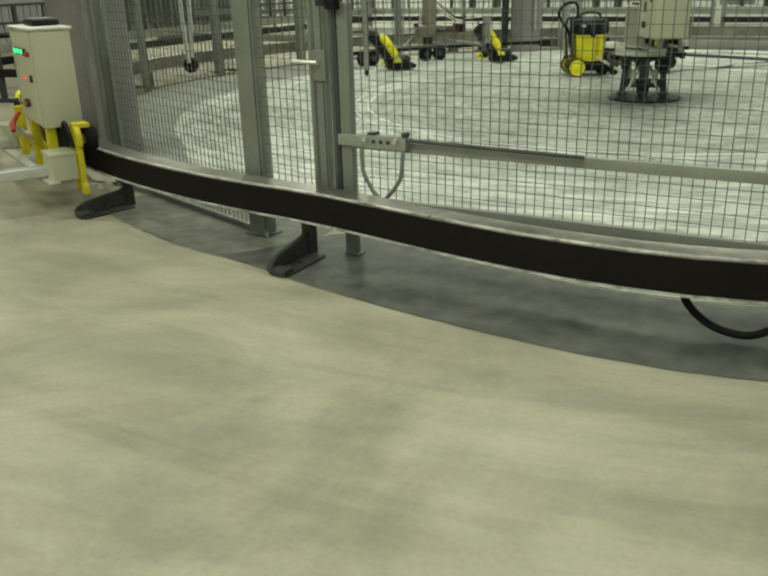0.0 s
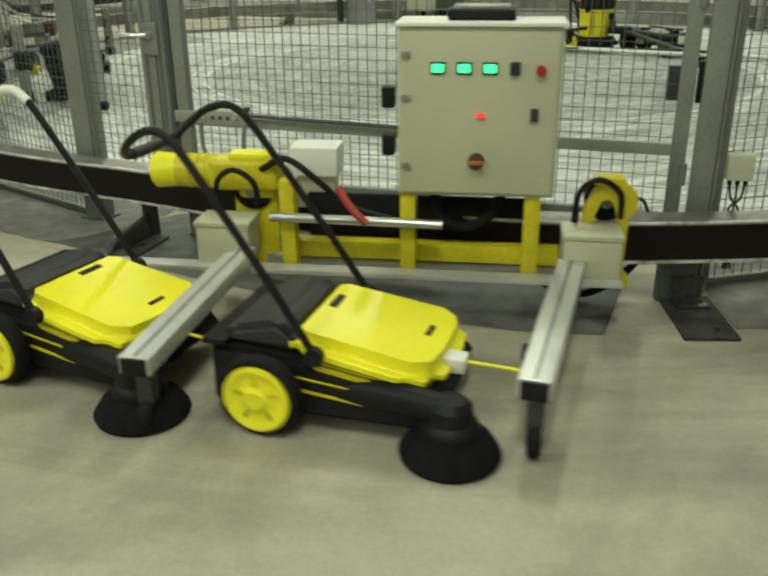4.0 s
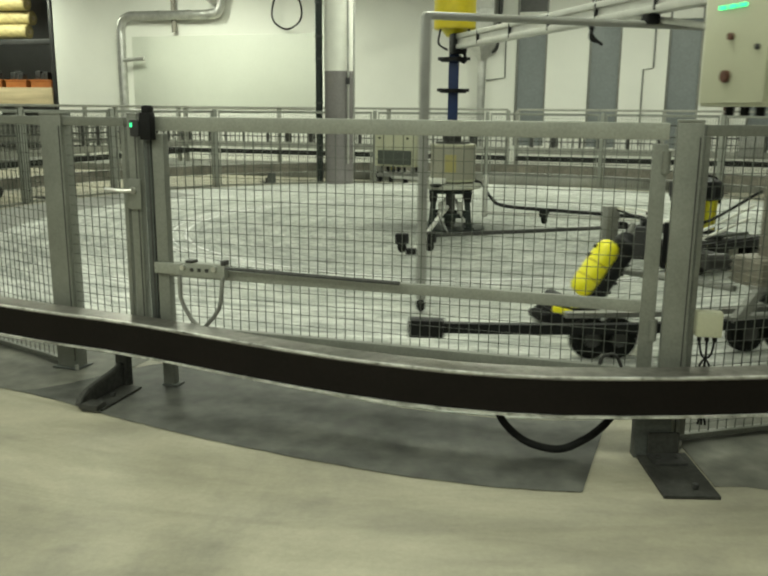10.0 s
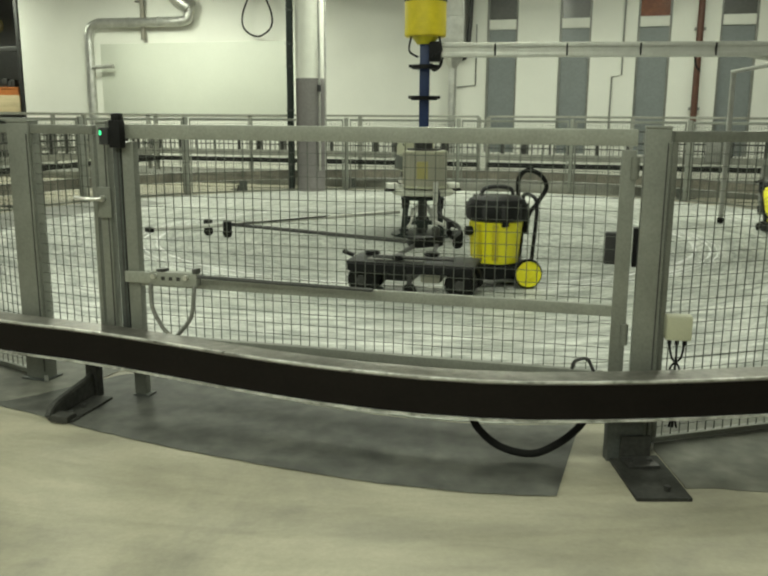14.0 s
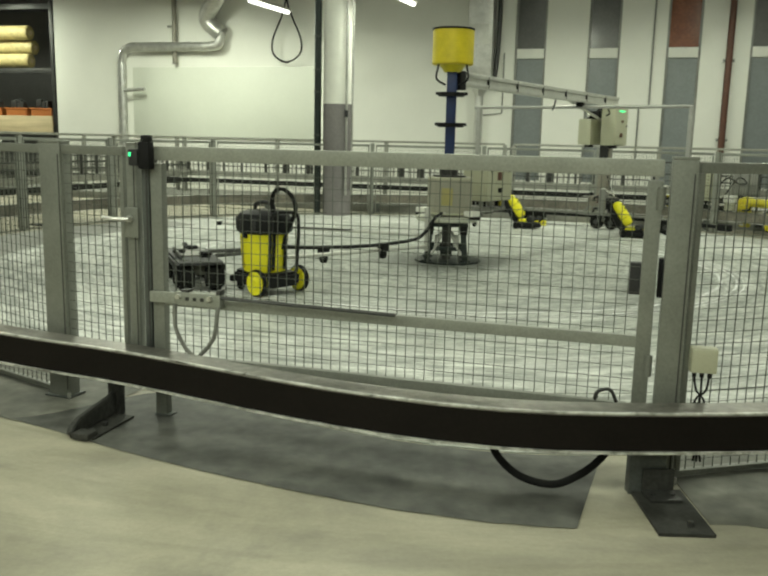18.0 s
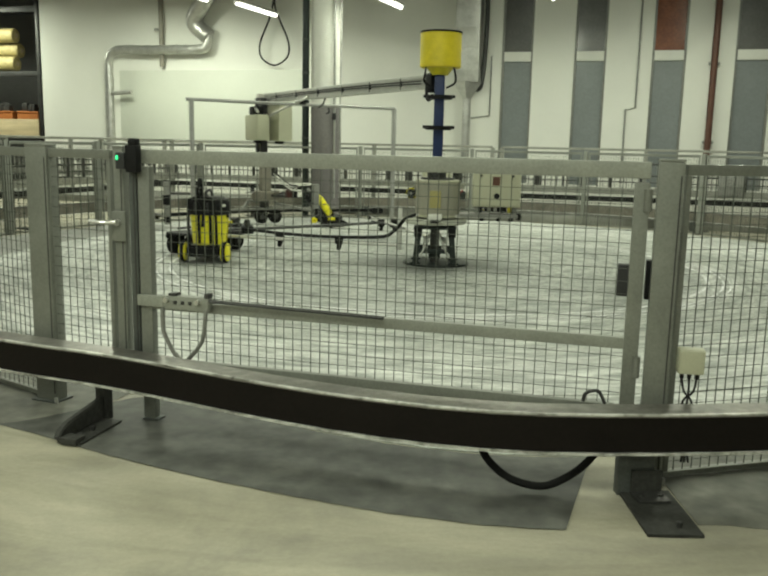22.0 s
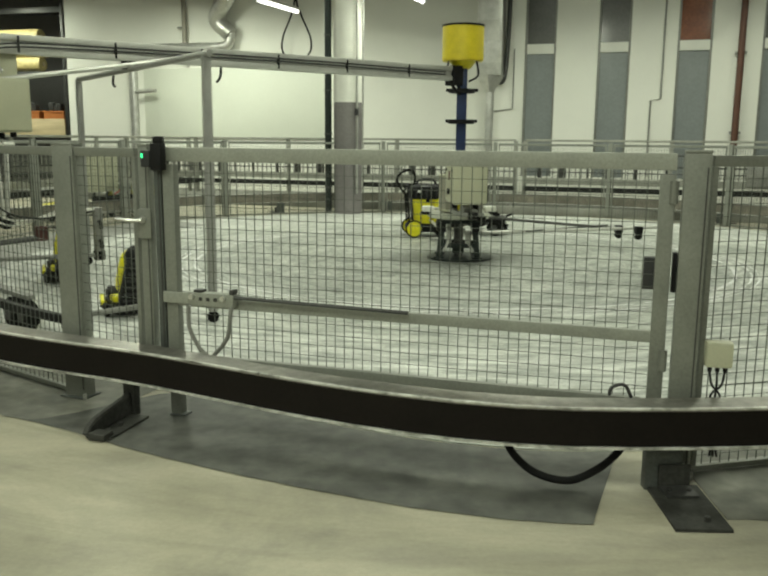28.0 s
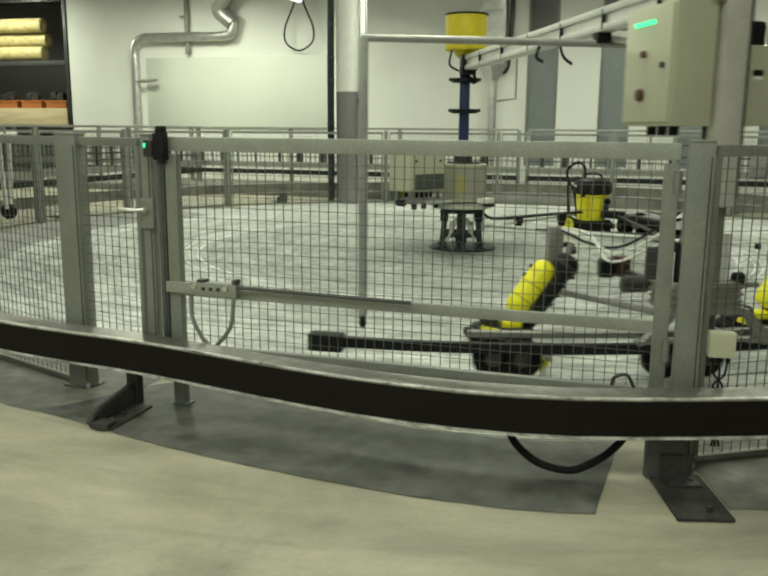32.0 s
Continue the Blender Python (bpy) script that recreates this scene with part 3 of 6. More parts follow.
    c = thing("wall_conduit", MW @ T(1.05, -0.03, 0), "thin grey wall conduit with an offset", "conduit")
    part("conduit", tube(B(), [(0.12, 0, 3.4), (0.12, 0, 2.1), (-0.3, 0, 2.05)], 0.016, 6), M_MIDST, c)


def build_guard_rail(name, m, length, seed):
    """A grey guard rail along a wall: three rails, slim balusters, dark foot panel."""
    rnd = random.Random(seed)
    g = thing(name, m, "grey metal guard rail with slim bars and a dark tray", "guard rail", "guard rails")
    part("rail", box(B(), length, 0.05, 0.045, T(length / 2, 0, 1.41), 0.008), M_GUARD, g)
    for zz, h in ((1.13, 0.035), (0.9, 0.03), (0.77, 0.02)):
        part("rail", box(B(), length, 0.04, h, T(length / 2, 0.0, zz), 0.006), M_DARKST, g)
    part("panel", box(B(), length, 0.04, 0.13, T(length / 2, 0, 0.585), 0.008), M_GUARD, g, "grey sheet panel")
    part("cable_tray", box(B(), length, 0.09, 0.1, T(length / 2, -0.02, 0.42), 0.008), M_RUBBER, g, "dark steel cable tray")
    n = int(length / 2.6)
    for i in range(n + 1):
        part("post", box(B(), 0.08, 0.08, 1.4, T(length * i / n, 0.03, 0.7), 0.008), M_GUARD, g)
    bm = B()
    x = 0.12
    while x < length - 0.1:
        box(bm, 0.018, 0.016, 0.5, T(x, 0.02, 0.9))
        x += 0.115
    tagged(part("baluster", bm, M_MIDST, g), kind="stuff")
    x = 0.3
    while x < length - 0.2:
        w = rnd.choice((0.05, 0.07, 0.07, 0.16))
        part("stanchion", box(B(), w, 0.035, 0.5, T(x, 0.045, 0.88), 0.004), M_DARKST, g)
        x += rnd.uniform(0.38, 0.66)


def build_far_hall():
    build_guard_rail("guard_rail", MW @ T(-11.5, -1.4, 0), 13.0, 3)
    build_guard_rail("guard_rail", MW @ T(1.7, -1.4, 0), 11.5, 4)
    g = bpy.data.objects["guard_rail.001"]
    cb = part("switch_cabinet", box(B(), 0.46, 0.16, 0.4, T(4.5, -0.11, 0.75), 0.012), M_MIDST, g, "grey switch cabinet on the rail")
    part("cabinet_door", box(B(), 0.42, 0.012, 0.36, T(4.5, -0.196, 0.75), 0.005), M_MIDST, cb)
    build_guard_rail("guard_rail", T(-9.2, 6.0, 0) @ RZ(77), 13.5, 5)
    w = thing("tube_railing", T(-9.6, 8.71, 0), "black steel tube railing with a thick lower bar", "railing")
    part("top_tube", tube(B(), [(0, 0, 0.8), (2.45, 0, 0.8)], 0.022, 10), M_BLACK, w)
    part("lower_bar", box(B(), 2.45, 0.09, 0.1, T(1.225, 0, 0.36), 0.02), M_BLACK, w, "thick black lower bar")
    part("base_bar", box(B(), 2.45, 0.06, 0.05, T(1.225, 0, 0.025), 0.008), M_FOOT, w)
    for k in range(6):
        part("post", box(B(), 0.04 if k % 2 else 0.075, 0.05, 0.8, T(0.1 + 0.45 * k, 0.005, 0.4), 0.006), M_FOOT, w)
    bm = B()
    box(bm, 24.4, 2.4, 0.16, MW @ T(0.8, -1.75, 0.08), 0.02)
    solid("low_kerb", bm, M_LOWKERB, "low grey concrete plinth before the long wall", "kerb", "structure")
    # storage rack beyond the wall's end
    r = thing("storage_rack", T(-13.9, 22.6, 0) @ RZ(-8), "dark steel storage rack with boards, rolls and bins", "rack")
    for x in (-0.1, 3.2):
        for y in (0, 1.0):
            part("upright", box(B(), 0.1, 0.1, 6.0, T(x, y, 3.0), 0.01), M_BLUE if y else M_DARKST, r)
    for zz in (1.55, 3.08, 4.75):
        part("beam", box(B(), 3.3, 0.06, 0.13, T(1.55, 0, zz), 0.01), M_DARKST, r)
        part("deck", box(B(), 3.25, 1.0, 0.05, T(1.55, 0.5, zz + 0.06)), M_DARKST, r)
    bm = B()
    box(bm, 3.2, 0.04, 0.5, T(1.55, -0.08, 1.64), 0.006)
    part("board", bm, M_WOOD, r, "pale wooden front board")
    for i in range(4):
        b = thing("storage_bin", T(-13.9, 22.6, 0) @ RZ(-8) @ T(0.35 + 0.78 * i, 0.35, 1.635), "orange plastic storage bin on the rack", "bin", "storage bins")
        bm = B()
        prism(bm, [(-0.3, 0), (0.3, 0), (0.33, 0.44), (-0.33, 0.44)], 0.5, T(0, 0.25, 0) @ RX(90), 0.015)
        part("bin_body", bm, M_ORANGE, b)
        part("rim", box(B(), 0.7, 0.54, 0.04, T(0, 0, 0.45), 0.01), M_ORANGE, b)
        heap = B()
        for j in range(7):
            box(heap, 0.16, 0.16, 0.2, T(0.08 * (j % 4) - 0.14, 0.07 * (j % 3) - 0.08, 0.5 + 0.035 * ((j * 5 + i) % 4)) @ RZ(27 * j) @ RX(18 * (j % 3)), 0.02)
        part("content", heap, M_DARKST, b, "dark parts heaped in the bin")
    for i in range(3):
        b = thing("wrapped_roll", T(-13.9, 22.6, 0) @ RZ(-8) @ T(1.0, 0.12 + 0.2 * (i % 2), 3.36 + 0.37 * i) @ RY(90), "long golden wrapped roll lying on the rack", "roll", "wrapped rolls")
        part("roll_body", cyl(B(), 0.19, 2.9, I4, 20, None, 0.02), M_GOLD, b)
        part("core", cyl(B(), 0.06, 2.96, I4, 12), M_WOOD, b)


# ---------------------------------------------------------------- rail and fence
RAIL_TOP, RAIL_H = 0.37, 0.168


def build_rail():
    z1, z0 = RAIL_TOP, RAIL_TOP - RAIL_H
    r = thing("monorail_track", I4, "curved dark steel monorail beam with a worn bright top flange", "rail", kind="structure")
    part("top_flange", sweep(B(), [(0.0, z1 - 0.012), (0.0, z1), (-0.14, z1), (-0.14, z1 - 0.012)]), M_RAILTOP, r, "worn bright running surface")
    # bare edge and its highlight painted as a thin pale band; bottom flange likewise
    part("worn_edge_highlight", sweep(B(), [(0.0012, z1 - 0.006), (0.0012, z1 + 0.0008), (-0.016, z1 + 0.0008), (-0.016, z1 - 0.006)]), M_RAILEDGE, r, "bare outer edge with its highlight painted in")
    part("web", sweep(B(), [(-0.006, z0 + 0.01), (-0.006, z1 - 0.0125), (-0.134, z1 - 0.0125), (-0.134, z0 + 0.01)]), M_RAIL, r, "brown-black beam side")
    part("inner_face", sweep(B(), [(-0.1341, z0 + 0.012), (-0.1341, z1 - 0.015), (-0.1365, z1 - 0.015), (-0.1365, z0 + 0.012)]), M_RAILIN, r, "dusty brown-grey inner side")
    part("bottom_flange", sweep(B(), [(0.006, z0), (0.006, z0 + 0.0095), (-0.146, z0 + 0.0095), (-0.146, z0)]), M_RAILEDGE, r, "bottom flange with its highlight painted in")
    for a in [-15.5, 7.4, -31.5] + [26 + 18.49 * k for k in range(16)]:
        m = T(*rail_at(a, -0.1)) @ RZ(a)
        s = thing("rail_support", m, "dark steel rail support with a bolted foot plate", "rail support", "rail supports")
        wide = a > 0
        part("post", box(B(), 0.15 if wide else 0.066, 0.05, 0.2, T(0, 0, 0.1), 0.004), M_SLATE if wide else M_FOOT, s)
        if wide:
            part("foot_plate", box(B(), 0.21, 0.4, 0.014, T(0.03, -0.2, 0.007) @ RZ(-4), 0.003), M_FOOT, s)
            angle = part("angle_bracket", box(B(), 0.13, 0.012, 0.1, T(0.04, -0.035, 0.064), 0.003), M_FOOT, s)
            part("bracket_leg", box(B(), 0.13, 0.1, 0.012, T(0.04, -0.09, 0.02), 0.003), M_DARKST, angle)
            for x, y in ((0.0, -0.09), (0.08, -0.09), (0.05, -0.34)):
                part("bolt", cyl(B(), 0.012, 0.018, T(x, y, 0.026), 6), M_DARKST, s)
        else:
            turn = RZ(5)
            part("foot_plate", box(B(), 0.13, 0.34, 0.014, turn @ T(0.05, -0.2, 0.007), 0.003), M_FOOT, s)
            bm = B()
            prism(bm, [(0.03, 0.014), (-0.375, 0.014), (-0.39, 0.03), (-0.37, 0.06), (-0.32, 0.082), (-0.2, 0.098), (-0.06, 0.115), (0.03, 0.15)], 0.036, turn @ T(-0.022, 0, 0) @ RZ(90) @ RX(90), 0.006)
            part("gusset", bm, M_FOOT, s)
            part("toe", box(B(), 0.09, 0.08, 0.034, turn @ T(0.06, -0.36, 0.022), 0.01), M_FOOT, s)
            for y in (-0.3, -0.2):
                part("bolt", cyl(B(), 0.013, 0.02, turn @ T(0.06, y, 0.022), 6), M_DARKST, s)
        part("cap_plate", box(B(), 0.13, 0.12, 0.006, T(0, 0.0, 0.1985)), M_MIDST, s)
    c = thing("hanging_cable", I4, "thick black cable hanging in a loop under the rail", "cable")
    pts = [(0.21, 3.3, 0.195), (0.25, 3.28, 0.12), (0.34, 3.25, 0.055), (0.47, 3.23, 0.035), (0.58, 3.25, 0.075), (0.66, 3.28, 0.13), (0.71, 3.3, 0.195)]
    part("cable", tube(B(), curve(pts, 6), 0.016, 10), M_RUBBER, c)


FENCE_TOP = 1.352


def wires(bm, length, z0, z1, step_x=0.0455, step_z=0.051, r=0.0017):
    n = max(2, int(length / step_x))
    for i in range(1, n):
        x = length * i / n
        v = [bm.verts.new((x + a, b, z)) for z in (z0, z1) for a, b in ((-r, -r), (r, -r), (r, r), (-r, r))]
        for j in range(4):
            bm.faces.new((v[j], v[(j + 1) % 4], v[4 + (j + 1) % 4], v[4 + j]))
    r = 0.0012
    n = max(2, int((z1 - z0) / step_z))
    for i in range(1, n):
        z = z0 + (z1 - z0) * i / n
        v = [bm.verts.new((x, -0.0044 + b, z + a)) for x in (0, length) for a, b in ((-r, -r), (r, -r), (r, r), (-r, r))]
        for j in range(4):
            bm.faces.new((v[j], v[4 + j], v[4 + (j + 1) % 4], v[(j + 1) % 4]))
    return bm


def span(a, b):
    """The frame of a fence panel from plan point a to b: x along it."""
    d = Vector(b) - Vector(a)
    return T(a[0], a[1], 0) @ Matrix.Rotation(math.atan2(d.y, d.x), 4, "Z"), d.length


def fence_panel(a, b, inset=0.05, low=0.026):
    m, ln = span(a, b)
    l0, l1 = inset, ln - inset
    w = l1 - l0
    bm = wires(B(), w - 0.03, low + 0.004, FENCE_TOP - 0.045)
    bmesh.ops.transform(bm, matrix=m @ T(l0 + 0.015, 0, 0), verts=bm.verts)
    f = part("mesh_panel", bm, M_WIRE, FENCE, "wire mesh panel in a grey steel frame")
    for zz, h in ((FENCE_TOP - 0.025, 0.045), (low, 0.024)):
        part("frame_bar", box(B(), w, 0.035, h, m @ T((l0 + l1) / 2, 0, zz), 0.004), M_GALV, f)
    for x in (l0 + 0.0125, l1 - 0.0125):
        part("frame_stile", box(B(), 0.025, 0.03, FENCE_TOP - 0.06 - low, m @ T(x, 0, (FENCE_TOP - 0.036 + low) / 2), 0.003), M_GALV, f)


def fence_post(x, y, turn, wide=0.1, deep=0.08, low=0.0, paint=None):
    m = T(x, y, 0) @ RZ(turn)
    p = part("post", box(B(), wide, deep, FENCE_TOP - low, m @ T(0, 0, (FENCE_TOP + low) / 2 + 0.006), 0.006), paint or M_GALV, FENCE, "grey painted steel post")
    if not low:
        part("foot", box(B(), wide + 0.03, deep + 0.05, 0.008, m @ T(0, 0, 0.01), 0.002), M_SLATE, p)
        part("anchor_bolt", cyl(B(), 0.01, 0.03, m @ T(wide / 2 + 0.008, -deep / 2 - 0.016, 0.02), 8), M_ZINC, p)
    part("cap", box(B(), wide + 0.004, deep + 0.004, 0.012, m @ T(0, 0, FENCE_TOP + 0.012), 0.004), M_GALV, p)
    part("slot", box(B(), 0.005, 0.004, FENCE_TOP - 0.1 - low, m @ T(wide / 2 - 0.012, -deep / 2 - 0.001, (FENCE_TOP + low) / 2)), M_DARKST, p)
    return p


FENCE = thing("safety_fence", I4, "grey wire mesh safety fence round the test ring", "fence")
GATE_A, GATE_B = Vector((-1.455, 3.96)), Vector((0.872, 3.45))
POST_1, POST_S, POST_3 = Vector((-2.045, 4.185)), Vector((-1.552, 3.985)), Vector((0.946, 3.425))


def build_fence():
    angs = [26.9, 45.4, 63.9, 82.4, 100.8, 118.1, 135.4, 154.7, 174.0, 193.4, 221.1, 238.8, 254.4, 270.0, 285.7, 304.2]
    pts = [ring_at(a, rail_r(a) - 0.3) for a in angs]
    last = ring_at(-37.3, rail_r(-37.3) - 0.3)
    for a, p in zip(angs, pts):
        fence_post(p.x, p.y, a, *((0.075, 0.06) if 100 < a < 280 else ()))
    fence_post(last.x, last.y, -37.3)
    chain = [Vector((*POST_3, 0))] + pts + [last, Vector((*POST_1, 0))]
    for a, b in zip(chain, chain[1:]):
        if b is not last:                      # the square gap beside the column stays open
            fence_panel(a.to_2d(), b.to_2d(), 0.065)
    fence_post(POST_1.x, POST_1.y, -16, 0.135, 0.08)
    fence_post(POST_3.x, POST_3.y, -10, 0.1, 0.06)
    fence_post(POST_S.x + 0.006, POST_S.y, -13, 0.056, 0.05, 0.22)
    fence_panel(POST_1, POST_S, 0.05, 0.225)
    hinge = GATE_A + (GATE_B - GATE_A).normalized() * -0.014
    fence_post(hinge.x, hinge.y, -12.4, 0.04, 0.05, 0.22, M_SLATE)
    # the gate
    m, ln = span(GATE_A, GATE_B)
    g = thing("mesh_gate", m, "closed grey steel mesh gate with a mid rail and latch", "gate")
    zb = 0.3
    part("top_bar", box(B(), ln, 0.05, 0.068, T(ln / 2, 0, FENCE_TOP - 0.03), 0.006), M_GATE, g)
    part("bottom_bar", box(B(), ln - 0.16, 0.04, 0.05, T(ln / 2, 0, zb), 0.005), M_GALV, g)
    part("stile", box(B(), 0.064, 0.05, FENCE_TOP - 0.088, T(0.046, 0, (FENCE_TOP - 0.068) / 2), 0.006), M_GALV, g)
    part("stile_foot", box(B(), 0.09, 0.07, 0.012, T(0.056, 0, 0.006), 0.002), M_SLATE, g)
    part("stile", box(B(), 0.062, 0.05, FENCE_TOP - 0.38, T(ln - 0.03, 0, (FENCE_TOP + 0.22) / 2), 0.006), M_GALV, g)
    part("mid_bar", box(B(), ln - 0.14, 0.03, 0.05, T(ln / 2 + 0.01, -0.012, 0.6) @ RY(0.1), 0.005), M_GATE, g)
    bm = wires(B(), ln - 0.14, zb + 0.02, FENCE_TOP - 0.064)
    bmesh.ops.transform(bm, matrix=T(0.078, 0.012, 0), verts=bm.verts)
    tagged(part("wire_mesh", bm, M_WIRE, g), kind="stuff")
    lt = part("latch_box", box(B(), 0.25, 0.05, 0.068, T(0.285, -0.05, 0.627), 0.008), M_GATE, g, "steel latch box")
    part("latch_bracket", box(B(), 0.045, 0.05, 0.014, T(0.22, -0.05, 0.667), 0.004), M_DARKST, lt)
    part("latch_bracket", box(B(), 0.022, 0.05, 0.024, T(0.4, -0.05, 0.67), 0.004), M_DARKST, lt)
    for k in (0.235, 0.275, 0.315):
        part("slot", box(B(), 0.018, 0.006, 0.018, T(k, -0.0765, 0.63), 0.002), M_DARKST, lt)
    part("latch_plate", box(B(), 0.16, 0.02, 0.055, T(0.09, -0.04, 0.622), 0.004), M_GATE, lt)
    part("rod", tube(B(), [(0.38, -0.06, 0.645), (1.28, -0.06, 0.632)], 0.009, 8), M_DARKST, lt)
    for x in (0.19, 0.36):
        part("bolt", cyl(B(), 0.013, 0.03, T(x, -0.08, 0.64) @ RX(90), 8), M_CHROME, lt)
    pull = [(0.166, -0.075, 0.6), (0.168, -0.082, 0.56), (0.172, -0.085, 0.49), (0.19, -0.087, 0.448), (0.228, -0.087, 0.385), (0.268, -0.087, 0.35), (0.284, -0.087, 0.344), (0.3, -0.087, 0.35), (0.352, -0.087, 0.405), (0.383, -0.086, 0.452), (0.393, -0.084, 0.5), (0.397, -0.08, 0.56), (0.398, -0.072, 0.6)]
    part("pull_knob", box(B(), 0.05, 0.03, 0.022, T(0.29, -0.087, 0.338), 0.006), M_BLACK, lt)
    part("pull_handle", tube(B(), pull, 0.0105, 8), M_MIDST, lt, "bent steel pull handle")
    part("hinge", cyl(B(), 0.018, 0.09, T(ln - 0.005, -0.02, 1.2), 10), M_GALV, g)
    part("hinge", cyl(B(), 0.018, 0.09, T(ln - 0.005, -0.02, 0.5), 10), M_GALV, g)
    part("hook", tube(B(), curve([(ln - 0.12, -0.03, 0.33), (ln - 0.15, -0.04, 0.385), (ln - 0.2, -0.04, 0.37), (ln - 0.21, -0.04, 0.335)], 4), 0.008, 6), M_DARKST, g)
    part("catch_block", box(B(), 0.045, 0.05, 0.165, T(ln + 0.03, 0.035, 0.868), 0.005), M_BLACK, g, "black magnetic catch")
    part("catch_block", box(B(), 0.06, 0.05, 0.135, T(ln - 0.075, 0.035, 0.86), 0.005), M_GREY, g, "dark grey magnetic catch")
    # switch on the sensor post, lever, junction box
    s = thing("gate_switch", m @ T(0.0, -0.055, 0), "black safety switch with a green lamp on the gate post", "switch")
    part("switch_body", box(B(), 0.06, 0.05, 0.13, T(0.015, 0, 1.31), 0.008), M_BLACK, s)
    part("actuator", box(B(), 0.045, 0.045, 0.04, T(0.02, 0.0, 1.388), 0.012), M_BLACK, s)
    part("side_block", box(B(), 0.05, 0.045, 0.08, T(-0.045, 0.0, 1.3), 0.006), M_GREY, s)
    part("lamp", box(B(), 0.011, 0.012, 0.02, T(-0.06, -0.02, 1.315), 0.003), G_GREEN, s, "small green signal lamp")
    h = thing("door_lever", T(POST_S.x, POST_S.y - 0.045, 1.0) @ RZ(-13), "bright steel lever handle on the gate post", "handle")
    part("lever", tube(B(), curve([(0.0, -0.02, 0), (-0.05, -0.045, 0.0), (-0.13, -0.045, 0.006)], 4), 0.009, 8), M_CHROME, h)
    part("rose", cyl(B(), 0.016, 0.02, T(0, -0.005, 0) @ RX(90), 14), M_CHROME, h)
    part("lock_case", box(B(), 0.078, 0.024, 0.15, T(0.002, 0.012, -0.02), 0.008), M_GALV, h)
    j = thing("junction_box", T(1.07, 3.375, 0.55) @ RZ(-6), "small beige junction box with three cables on the fence", "junction box")
    part("case", box(B(), 0.105, 0.06, 0.105, I4, 0.008), M_BEIGE, j)
    part("lid", box(B(), 0.098, 0.01, 0.098, T(0, -0.034, 0), 0.004), M_BEIGE, j)
    for x in (-0.03, 0, 0.03):
        part("gland", cyl(B(), 0.009, 0.025, T(x, 0, -0.063), 8), M_BLACK, j)
        part("cable", tube(B(), curve([(x, 0, -0.07), (x * 0.6, -0.01, -0.13), (-x * 0.7, 0.0, -0.2), (x * 0.5 + 0.01, 0.0, -0.44)], 5), 0.0045, 6), M_BLACK, j)
    # brace hung on the west fence
    b = thing("hanging_brace", T(-5.86, 10.2, 0.25) @ RZ(-85), "two-legged white steel brace with a black castor", "brace")
    for s_ in (-1, 1):
        part("leg", tube(B(), [(s_ * 0.14, 0, 1.05), (s_ * 0.12, 0, 0.6), (s_ * 0.06, 0, 0.1)], 0.03, 8), M_ALU, b)
    part("castor", cyl(B(), 0.1, 0.06, T(0, 0, 0.06) @ RY(90), 18, None, 0.01), M_RUBBER, b)
    part("cross_tube", tube(B(), [(-0.35, 0, 1.05), (0.35, 0, 1.05)], 0.03, 8), M_ALU, b)
    part("hook_arm", tube(B(), [(0.0, 0.02, 1.05), (0.0, 0.02, 1.12), (0, -0.12, 1.12)], 0.02, 8), M_MIDST, b)


